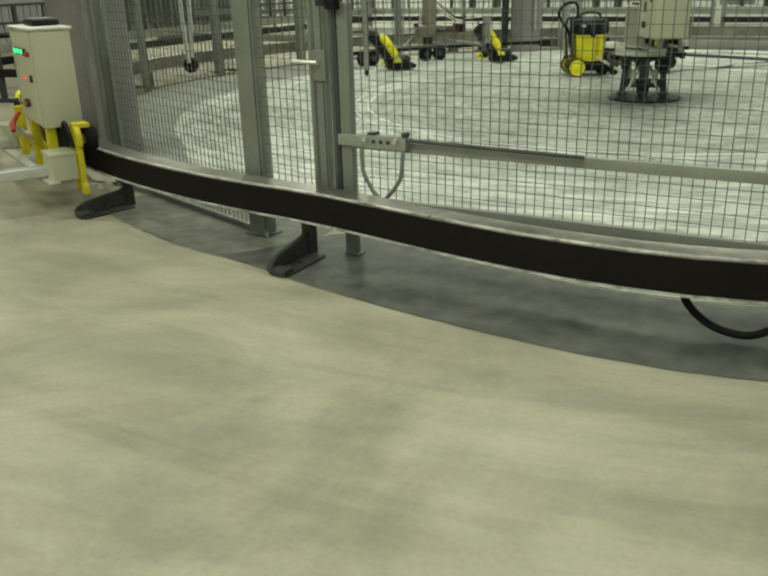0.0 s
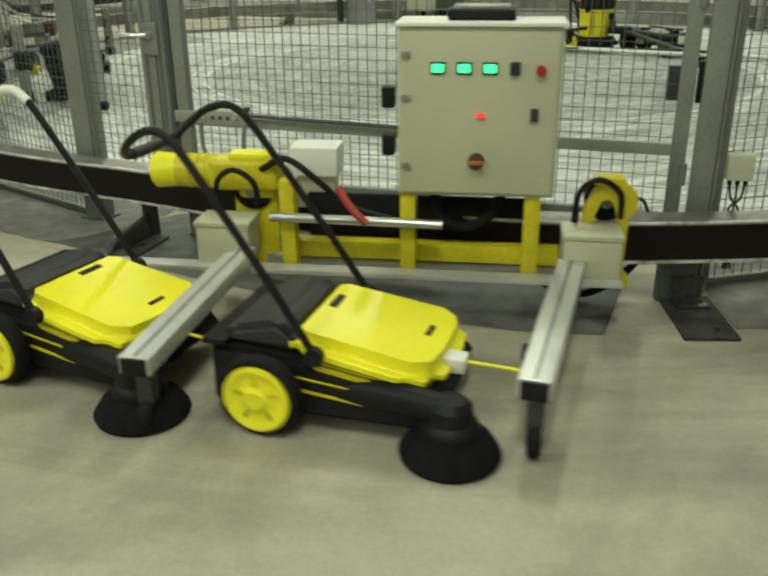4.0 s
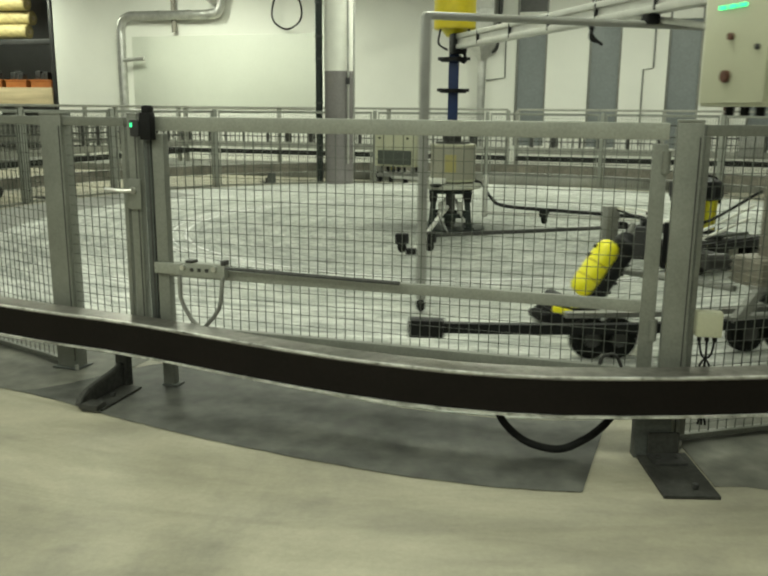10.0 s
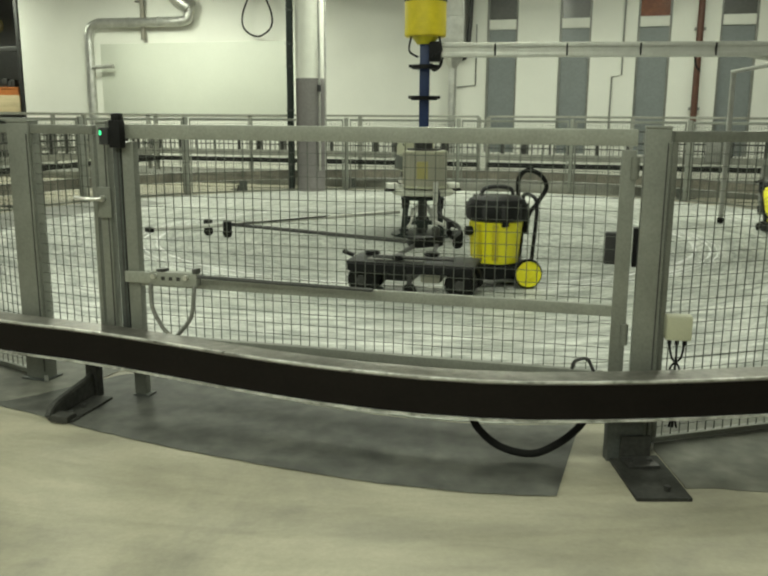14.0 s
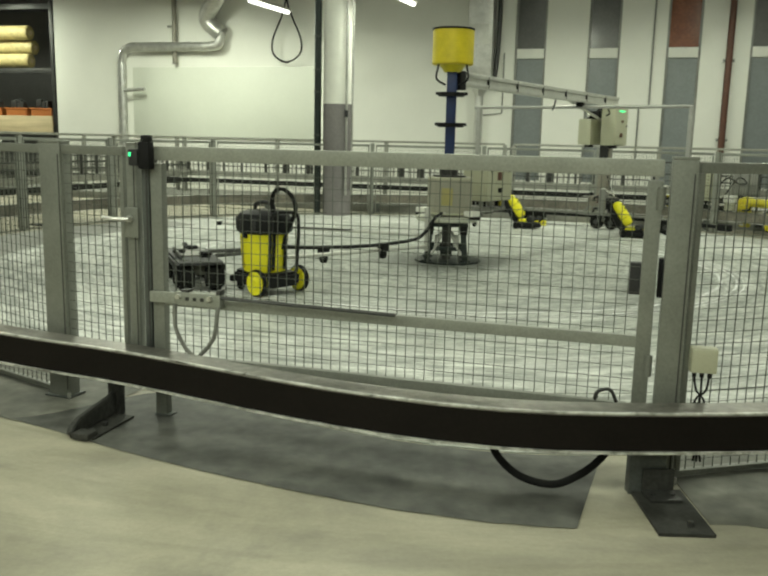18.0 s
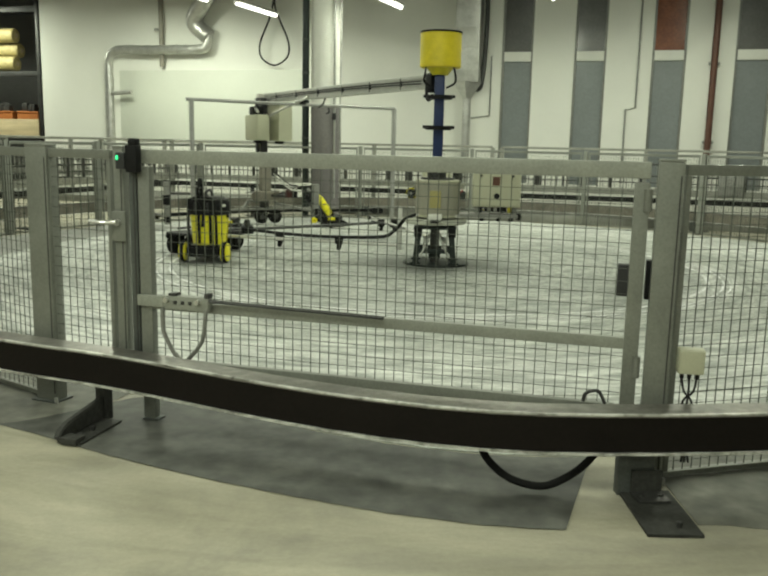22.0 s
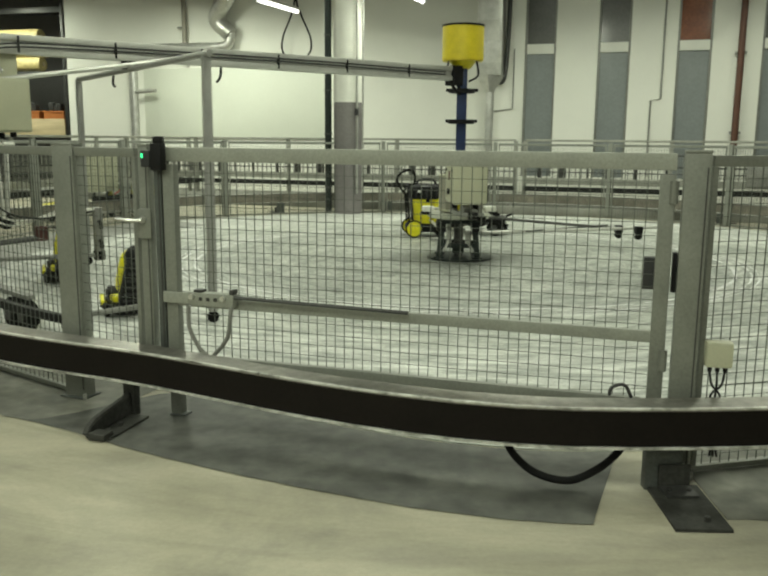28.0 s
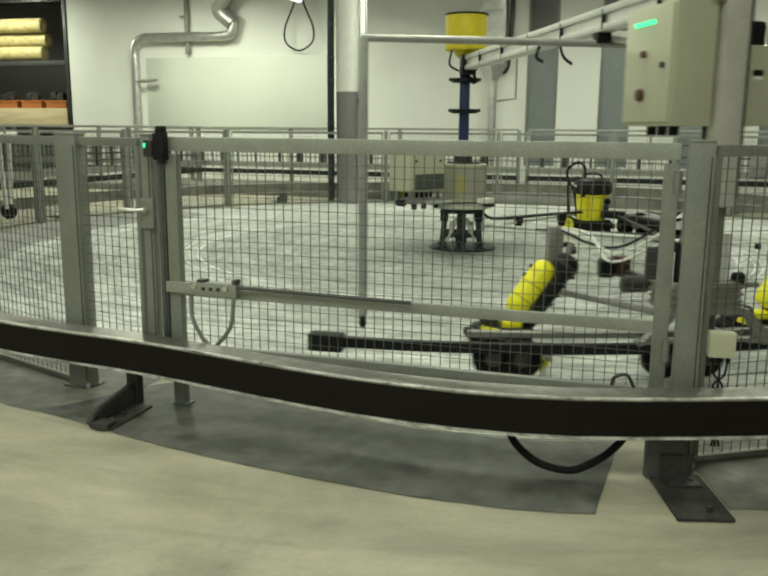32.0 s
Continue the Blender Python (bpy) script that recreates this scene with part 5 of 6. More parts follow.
# ---------------------------------------------------------------- low boom (turns the other way)
def build_boom():
    """Local x points from the pillar to the vacuum cleaner; it travels towards -y."""
    b = thing("tow_boom", T(0, PY, 0), "low tow boom of thin rods with a hub cabinet", "boom")
    part("hub_plate", box(B(), 0.95, 0.3, 0.03, T(-0.25, 0, 0.595), 0.006), M_ALU, b, "pale hub plate")
    for sy in (-1, 1):
        wing = part("hub_wing", box(B(), 0.16, 0.13, 0.06, T(0.0, sy * 0.37, 0.6), 0.012), M_WHITE, b, "pale hub bracket")
        part("rubber_stop", box(B(), 0.1, 0.1, 0.035, T(0.0, sy * 0.41, 0.55), 0.01), M_BLACK, wing)
        part("bracket_arm", box(B(), 0.07, 0.16, 0.03, T(0.0, sy * 0.25, 0.6), 0.006), M_ALU, wing)
    cab = part("hub_cabinet", box(B(), 0.55, 0.34, 0.42, T(-0.7, 0.06, 0.93), 0.012), M_BEIGE, b, "beige hub control cabinet")
    part("cabinet_door", box(B(), 0.51, 0.016, 0.38, T(-0.7, -0.116, 0.93), 0.005), M_BEIGE, cab)
    part("service_panel", box(B(), 0.45, 0.03, 0.17, T(-0.69, -0.136, 0.83), 0.008), M_DKPANEL, cab, "dark grey-green service panel")
    for k in range(4):
        part("plug", cyl(B(), 0.018, 0.07, T(-0.82 + 0.075 * k, -0.06, 0.685), 10, None, 0.005), M_BLACK, cab)
    for k in (-0.2, 0.18):
        part("lock", cyl(B(), 0.014, 0.02, T(-0.7 + k, -0.128, 1.06) @ RX(90), 10), M_DARKST, cab)
    part("cabinet_door", box(B(), 0.51, 0.016, 0.38, T(-0.7, 0.236, 0.93), 0.005), M_BEIGE, cab)
    part("rotary_switch", cyl(B(), 0.032, 0.03, T(-0.7, 0.254, 0.85) @ RX(90), 14), M_BLACK, cab, "black rotary switch")
    part("warning_sign", box(B(), 0.085, 0.004, 0.1, T(-0.69, 0.247, 1.02), 0.001), M_BROWN, cab, "worn red warning sticker")
    for k in (-0.18, 0.18):
        part("lock", cyl(B(), 0.013, 0.02, T(-0.7 + k, 0.25, 1.08) @ RX(90), 10), M_DARKST, cab)
    for k in (-0.86, -0.78, -0.52):
        part("plug", cyl(B(), 0.026, 0.08, T(k, 0.15, 0.69), 10, None, 0.006), M_YPAINT if k < -0.8 else M_BLACK, cab)
    part("cabinet_shelf", box(B(), 0.68, 0.26, 0.04, T(-0.62, 0.03, 0.61), 0.008), M_MIDST, b, "dark steel shelf")
    for sy in (-0.06, 0.14):
        part("cabinet_strut", box(B(), 0.04, 0.04, 0.1, T(-0.48, sy, 0.675), 0.004), M_MIDST, b)
        part("cabinet_strut", box(B(), 0.04, 0.04, 0.1, T(-0.92, sy, 0.675), 0.004), M_MIDST, b)
    for k in (-0.9, -0.75, -0.55):
        part("gland", cyl(B(), 0.03, 0.06, T(k, -0.1, 0.56), 10), M_BLACK, b)
    part("shelf_end", cyl(B(), 0.04, 0.1, T(-0.975, 0.03, 0.6) @ RX(90), 12), M_BLACK, b)
    part("drop_bar", box(B(), 0.05, 0.05, 0.5, T(0.42, 0.05, 0.42), 0.006), M_ALU, b)
    E = Vector((1.06, -3.07, 0.27))
    J = Vector((0.78, -2.27, 0.275))
    part("rod", tube(B(), [(0.42, 0.05, 0.22), (2.6, 0.02, 0.27)], 0.02, 8), M_ALU, b)
    part("rod", tube(B(), [(0.1, -0.3, 0.3), tuple(J), tuple(E)], 0.022, 8), M_ALU, b)
    part("rod", tube(B(), [(2.42, -0.62, 0.29), tuple(J)], 0.02, 8), M_DARKST, b)
    part("rod", tube(B(), [(0.25, -0.9, 0.3), (0.98, -2.2, 0.3)], 0.011, 8), M_DARKST, b)
    part("hose", tube(B(), curve([(0.22, 0.1, 0.6), (0.36, 0.1, 0.54), (0.48, 0.08, 0.4), (0.66, 0.05, 0.315), (1.3, 0.05, 0.3), (1.9, -0.08, 0.31), (2.42, -0.3, 0.33)], 7), 0.02, 8), M_BLACK, b)
    for x, y in ((1.15, 0.04), (0.84, -2.3), (0.66, -2.5), (1.9, -0.1)):
        w = part("rod_clamp", box(B(), 0.1, 0.09, 0.1, T(x, y, 0.265), 0.012), M_BLACK, b, "black rod clamp")
        part("castor", cyl(B(), 0.05, 0.05, T(x, y, 0.19) @ RY(80), 14, None, 0.01), M_RUBBER, w)
    part("coupling", box(B(), 0.16, 0.3, 0.1, T(2.42, -0.55, 0.3) @ RZ(15), 0.03), M_BLACK, b)
    part("coupling_pin", cyl(B(), 0.04, 0.18, T(2.4, -0.45, 0.34), 12, None, 0.01), M_DARKST, b)
    for p, q in (((2.45, -0.65), (2.95, -0.95)), ((2.45, -0.45), (2.9, -0.6))):
        part("tow_bar", tube(B(), [(*p, 0.27), (*q, 0.25)], 0.02, 8), M_DARKST, b)
    part("rod_end", box(B(), 0.12, 0.06, 0.05, T(*E) @ RZ(25), 0.01), M_BLACK, b)
    return b


def build_vacuum(m):
    """A wet and dry vacuum cleaner on two big rear wheels; it travels towards local x."""
    v = thing("wet_dry_vacuum", m, "yellow wet and dry vacuum cleaner with black head", "vacuum cleaner")
    bm = B()
    prism(bm, [(-0.28, -0.2), (0.2, -0.2), (0.26, -0.12), (0.26, 0.12), (0.2, 0.2), (-0.28, 0.2)], 0.13, T(0, 0, 0.07), 0.025)
    ch = part("chassis", bm, M_BLACK, v)
    part("bumper", box(B(), 0.05, 0.42, 0.06, T(0.24, 0, 0.11), 0.02), M_RUBBER, ch)
    bm = B()
    lathe(bm, [(0.17, 0.19), (0.19, 0.2), (0.215, 0.5), (0.222, 0.56), (0.2, 0.57)], T(0.0, 0, 0), 28)
    tank = part("tank", bm, M_YELLOW, v, "yellow plastic tank")
    for a in (-70, -20, 30, 70):
        part("rib", box(B(), 0.02, 0.05, 0.3, T(0.208 * math.cos(radians(a)), 0.208 * math.sin(radians(a)), 0.38) @ RZ(a) @ RY(4), 0.008), M_YPAINT, tank)
    part("inlet", cyl(B(), 0.04, 0.08, T(0.23, 0, 0.46) @ RY(90), 14, None, 0.006), M_BLACK, tank)
    for s in (-1, 1):
        part("clip", box(B(), 0.06, 0.03, 0.1, T(0, s * 0.222, 0.56), 0.01), M_BLACK, tank)
    head = part("motor_head", lathe(B(), [(0.222, 0.545), (0.25, 0.56), (0.258, 0.6), (0.252, 0.68), (0.228, 0.725), (0.17, 0.75), (0.0, 0.758)], I4, 32), M_BLACK, v, "black motor head")
    for k in range(10):
        a = radians(36 * k + 12)
        part("vent_fin", box(B(), 0.012, 0.03, 0.12, T(0.254 * math.cos(a), 0.254 * math.sin(a), 0.635) @ RZ(36 * k + 12), 0.004), M_GREY, head)
    part("badge", box(B(), 0.05, 0.006, 0.03, T(-0.13, -0.216, 0.66) @ RZ(-31), 0.003), M_WHITE, head, "small pale badge")
    for y in (-0.075, 0.06):
        part("rear_strap", box(B(), 0.014, 0.035, 0.33, T(-0.207, y, 0.385) @ RY(-4), 0.005), M_BLACK, v, "black strap down the tank")
    part("carry_handle", tube(B(), curve([(-0.14, 0, 0.72), (-0.12, 0, 0.8), (0.0, 0, 0.825), (0.12, 0, 0.8), (0.14, 0, 0.72)], 4), 0.018, 8), M_GREY, v)
    part("switch", cyl(B(), 0.03, 0.03, T(0.15, -0.1, 0.735), 12), M_GREY, v)
    part("hose", tube(B(), curve([(-0.17, 0.04, 0.73), (-0.165, 0.04, 0.88), (-0.23, 0.03, 0.955), (-0.35, 0.01, 0.93), (-0.43, 0.0, 0.82), (-0.37, -0.02, 0.69), (-0.29, -0.02, 0.58), (-0.265, 0, 0.42)], 7), 0.019, 10), M_RUBBER, v, "black ribbed hose")
    part("push_bar", tube(B(), curve([(-0.26, -0.16, 0.2), (-0.29, -0.16, 0.62), (-0.28, -0.12, 0.74), (-0.28, 0.12, 0.74), (-0.29, 0.16, 0.62), (-0.26, 0.16, 0.2)], 5), 0.016, 8), M_BLACK, v)
    for s in (-1, 1):
        w = part("wheel", lathe(B(), [(0.085, -0.025), (0.12, -0.02), (0.125, 0.0), (0.12, 0.02), (0.085, 0.025)], T(-0.2, s * 0.245, 0.125) @ RX(90), 28), M_RUBBER, v)
        part("rim", lathe(B(), [(0.02, -0.038), (0.035, -0.04), (0.05, -0.029), (0.085, -0.028), (0.105, -0.035), (0.107, 0.0), (0.105, 0.035), (0.085, 0.028), (0.05, 0.029), (0.035, 0.04), (0.02, 0.038)], T(-0.2, s * 0.245, 0.125) @ RX(90), 28), M_YELLOW, w, "yellow wheel rim")
        part("castor", cyl(B(), 0.045, 0.03, T(0.19, s * 0.13, 0.045) @ RX(90), 16, None, 0.006), M_RUBBER, v)
    return v


def build_cart(m):
    """The low black roller cart that runs before the vacuum cleaner; local x is the way it travels."""
    c = thing("roller_cart", m, "low black cart with fat rubber rollers and a flat grey deck", "cart")
    part("deck", box(B(), 1.02, 0.4, 0.03, T(0.0, 0, 0.262), 0.01), M_GREY, c, "charcoal deck plate")
    part("deck_plate", box(B(), 0.46, 0.3, 0.012, T(0.12, 0.0, 0.284), 0.004), M_MIDST, c, "grey sheet cover")
    part("side_beam", box(B(), 1.0, 0.04, 0.06, T(0.0, -0.2, 0.225), 0.01), M_BLACK, c)
    part("side_beam", box(B(), 1.0, 0.04, 0.06, T(0.0, 0.2, 0.225), 0.01), M_BLACK, c)
    part("middle_box", box(B(), 0.22, 0.36, 0.12, T(0.08, 0, 0.185), 0.02), M_BLACK, c)
    part("scrubber", box(B(), 0.16, 0.3, 0.09, T(-0.16, 0, 0.16), 0.02), M_BEIGE2, c, "grey scrubber box")
    for x, y in ((0.36, -0.04), (0.1, 0.12), (-0.12, -0.1)):
        part("puck", cyl(B(), 0.065, 0.035, T(x, y, 0.305), 18, None, 0.012), M_BLACK, c)
    part("tie_bar", tube(B(), [(-0.35, 0.15, 0.31), (0.3, 0.15, 0.31)], 0.014, 8), M_DARKST, c)
    part("front_cap", box(B(), 0.03, 0.2, 0.1, T(0.525, 0.0, 0.22), 0.01), M_WHITE, c, "white end cap")
    for x in (0.38, -0.4):
        for y in (-0.135, 0.135):
            w = part("roller", cyl(B(), 0.122, 0.16, T(x, y, 0.122) @ RX(90), 24, None, 0.03), M_RUBBER, c, "fat black rubber roller")
            part("hub", cyl(B(), 0.04, 0.175, T(x, y, 0.122) @ RX(90), 14), M_DARKST, w)
    part("jockey_wheel", cyl(B(), 0.055, 0.05, T(0.0, 0.17, 0.055) @ RX(90), 16, None, 0.01), M_RUBBER, c)
    part("jockey_fork", box(B(), 0.04, 0.04, 0.12, T(0.0, 0.17, 0.15), 0.006), M_DARKST, c)
    part("tow_eye", box(B(), 0.1, 0.05, 0.03, T(0.55, 0.0, 0.3) @ RY(-20), 0.01), M_BLACK, c)
    return c


# ---------------------------------------------------------------- trolley on the outer rail and its sweepers
def build_trolley():
    """Local x is the way it travels, y points to the pillar, the origin lies on the floor under the rail's outer edge."""
    t = thing("rail_trolley", rail_pose(0), "yellow rail trolley with a beige control cabinet and outriggers", "trolley")
    part("platform", box(B(), 2.0, 0.07, 0.02, T(-0.2, -0.3, 0.215), 0.004), M_ALU, t, "aluminium profile platform")
    part("platform", box(B(), 1.4, 0.06, 0.03, T(0.1, -0.06, 0.17), 0.004), M_ALU, t, "aluminium profile platform")
    part("lower_beam", box(B(), 1.1, 0.07, 0.07, T(0.02, -0.12, 0.25), 0.006), M_YPAINT, t, "yellow lower beam")
    for x in (-0.49, -0.015, 0.455):
        part("upright", box(B(), 0.06, 0.06, 0.36, T(x, -0.2, 0.37), 0.006), M_YPAINT, t, "yellow upright")
    cab = part("control_cabinet", box(B(), 0.58, 0.24, 0.61, T(0.24, -0.12, 0.82), 0.01), M_BEIGE, t, "beige steel control cabinet")
    part("cabinet_door", box(B(), 0.55, 0.016, 0.58, T(0.24, -0.246, 0.82), 0.005), M_BEIGE, cab)
    part("cabinet_roof", box(B(), 0.6, 0.27, 0.014, T(0.24, -0.122, 1.132), 0.004), M_WHITE, cab)
    for k in range(3):
        part("display", box(B(), 0.042, 0.014, 0.03, T(0.095 + 0.092 * k, -0.26, 0.985), 0.006), G_GREEN, cab, "glowing green display")
        part("display_frame", box(B(), 0.054, 0.01, 0.042, T(0.095 + 0.092 * k, -0.2565, 0.985), 0.003), M_DKGREEN, cab)
    part("key_switch", box(B(), 0.035, 0.02, 0.045, T(0.365, -0.26, 0.985), 0.004), M_DKGREEN, cab)
    part("emergency_button", cyl(B(), 0.018, 0.03, T(0.455, -0.265, 0.98) @ RX(90), 14, None, 0.004), M_RED, cab, "small red button")
    part("signal_lamp", box(B(), 0.034, 0.014, 0.015, T(0.25, -0.262, 0.82), 0.004), G_RED, cab, "glowing red lamp")
    part("switch", box(B(), 0.028, 0.02, 0.045, T(0.44, -0.26, 0.825), 0.004), M_GREY, cab)
    sw = part("main_switch", cyl(B(), 0.03, 0.03, T(0.24, -0.27, 0.655) @ RX(90), 18, None, 0.005), M_BROWN, cab, "red rotary main switch")
    part("switch_bar", box(B(), 0.05, 0.02, 0.014, T(0.24, -0.288, 0.655), 0.003), M_ORANGE, sw)
    for x, zz in ((-0.02, 1.03), (-0.02, 0.88), (-0.02, 0.63)):
        part("lock", box(B(), 0.032, 0.016, 0.024, T(x, -0.258, zz), 0.005), M_MIDST, cab)
    for zz in (0.86, 0.68):
        part("connector", box(B(), 0.05, 0.07, 0.08, T(-0.1, -0.12, zz), 0.01), M_BLACK, cab, "black side connector")
    part("top_unit", box(B(), 0.24, 0.17, 0.034, T(0.24, -0.1, 1.158), 0.008), M_BLACK, cab, "black unit on the roof")
    part("unit_cover", box(B(), 0.2, 0.14, 0.012, T(0.24, -0.1, 1.182), 0.004), M_MIDST, cab, "grey cover plate")
    part("white_box", box(B(), 0.2, 0.16, 0.12, T(-0.42, 0.03, 0.58), 0.012), M_WHITE, t, "white terminal box")
    part("box_foot", box(B(), 0.16, 0.1, 0.14, T(-0.42, 0.03, 0.45), 0.006), M_BEIGE, t)
    # drive units at both ends
    for x in (-0.72, 0.7):
        lead = x > 0
        arch = [(-0.1, 0.12), (-0.1, 0.44), (-0.06, 0.53), (0.0, 0.555), (0.06, 0.55), (0.1, 0.51), (0.105, 0.44), (0.075, 0.42), (0.07, 0.2), (0.1, 0.17), (0.1, 0.12), (0.03, 0.12), (0.03, 0.42), (0.01, 0.48), (-0.03, 0.48), (-0.055, 0.42), (-0.055, 0.12)]
        for y in (-0.1,) if lead else (-0.01,):
            bm = B()
            prism(bm, arch if lead else [(-0.09, 0.12), (0.09, 0.12), (0.09, 0.44), (0.05, 0.52), (-0.05, 0.52), (-0.09, 0.44)], 0.035, T(x + 0.05, y, 0) @ RX(90), 0.006)
            part("side_plate", bm, M_YPAINT, t, "yellow drive plate")
        if lead:
            part("arch_cap", box(B(), 0.12, 0.1, 0.03, T(x + 0.045, -0.08, 0.552), 0.012), M_YPAINT, t)
        else:
            part("drive_head", box(B(), 0.15, 0.2, 0.07, T(x + 0.06, 0.03, 0.46), 0.02), M_YPAINT, t)
        w = part("running_wheel", cyl(B(), 0.085, 0.07, T(x + 0.045, -0.03, 0.462) @ RX(90), 24, None, 0.012), M_RUBBER, t, "black running wheel")
        part("hub", cyl(B(), 0.03, 0.09, T(x + 0.045, -0.03, 0.462) @ RX(90), 12), M_MIDST, w)
        part("guide_wheel", cyl(B(), 0.035, 0.04, T(x + 0.1, -0.02, 0.16), 14), M_CHROME, t)
        jb = part("junction_box", box(B(), 0.215, 0.16, 0.16, T(x - 0.02, -0.22, 0.3), 0.012), M_BEIGE, t, "beige junction box")
        part("box_lid", box(B(), 0.225, 0.17, 0.02, T(x - 0.02, -0.22, 0.385), 0.006), M_BEIGE, jb)
        part("drive_loop", tube(B(), curve([(x - 0.08, -0.15, 0.4), (x - 0.07, -0.16, 0.52), (x, -0.16, 0.57), (x + 0.08, -0.16, 0.52), (x + 0.09, -0.15, 0.42)], 4), 0.012, 8), M_BLACK, t)
    mt = part("gear_motor", cyl(B(), 0.068, 0.4, T(-0.86, -0.03, 0.53) @ RY(90), 24, None, 0.015), M_YPAINT, t, "yellow gear motor")
    part("fan_cover", cyl(B(), 0.076, 0.13, T(-1.035, -0.03, 0.53) @ RY(90), 24, 0.066, 0.015), M_YELLOW, mt)
    part("gear_case", box(B(), 0.3, 0.13, 0.13, T(-0.7, -0.04, 0.53), 0.03, 3), M_YPAINT, mt)
    part("terminal_cover", box(B(), 0.16, 0.09, 0.03, T(-0.68, -0.05, 0.605), 0.01), M_YELLOW, mt)
    for k in range(4):
        part("cooling_fin", cyl(B(), 0.073, 0.012, T(-0.94 + 0.035 * k, -0.03, 0.53) @ RY(90), 24), M_YPAINT, mt)
    part("cylinder", tube(B(), [(-0.55, -0.26, 0.415), (0.12, -0.26, 0.405)], 0.018, 10), M_CHROME, t, "bright pneumatic cylinder")
    part("cable_red", tube(B(), curve([(-0.28, -0.24, 0.53), (-0.22, -0.3, 0.47), (-0.16, -0.32, 0.42)], 4), 0.016, 8), M_RED, t, "red cable plug")
    part("wiring", tube(B(), curve([(0.08, -0.12, 0.5), (0.1, -0.16, 0.4), (0.2, -0.14, 0.36), (0.3, -0.16, 0.42), (0.34, -0.12, 0.5)], 6), 0.02, 8), M_RUBBER, t)
    part("wiring", tube(B(), curve([(-0.62, -0.1, 0.56), (-0.5, -0.16, 0.62), (-0.36, -0.16, 0.52), (-0.26, -0.12, 0.42), (0.0, -0.14, 0.36)], 6), 0.014, 8), M_BLACK, t)
    part("rear_panel", box(B(), 0.9, 0.02, 0.2, T(0.0, -0.03, 0.35), 0.004), M_RUBBER, t, "dark back plate")
    for x, turn in ((0.53, -10), (-0.69, -4)):
        far = x + 0.46 * math.sin(radians(turn))
        arm = part("outrigger", box(B(), 0.1, 0.92, 0.06, T(x, -0.74, 0.255) @ RZ(turn) @ RX(1.5), 0.006), M_ALU, t, "aluminium profile outrigger")
        part("end_cap", box(B(), 0.08, 0.012, 0.056, T(far, -1.204, 0.243) @ RZ(turn), 0.004), M_BLACK, arm)
        part("groove", box(B(), 0.012, 0.9, 0.003, T(x, -0.74, 0.286) @ RZ(turn) @ RX(1.5), 0.001), M_MIDST, arm)
        part("castor", cyl(B(), 0.06, 0.04, T(far + 0.01, -1.15, 0.06) @ RY(90), 18, None, 0.008), M_RUBBER, arm)
        part("castor_fork", box(B(), 0.05, 0.05, 0.13, T(far + 0.01, -1.15, 0.165), 0.006), M_DARKST, arm)
        part("hitch", box(B(), 0.06, 0.09, 0.07, T(x - 0.08, -0.92, 0.2), 0.015), M_BLACK, arm)
    return t


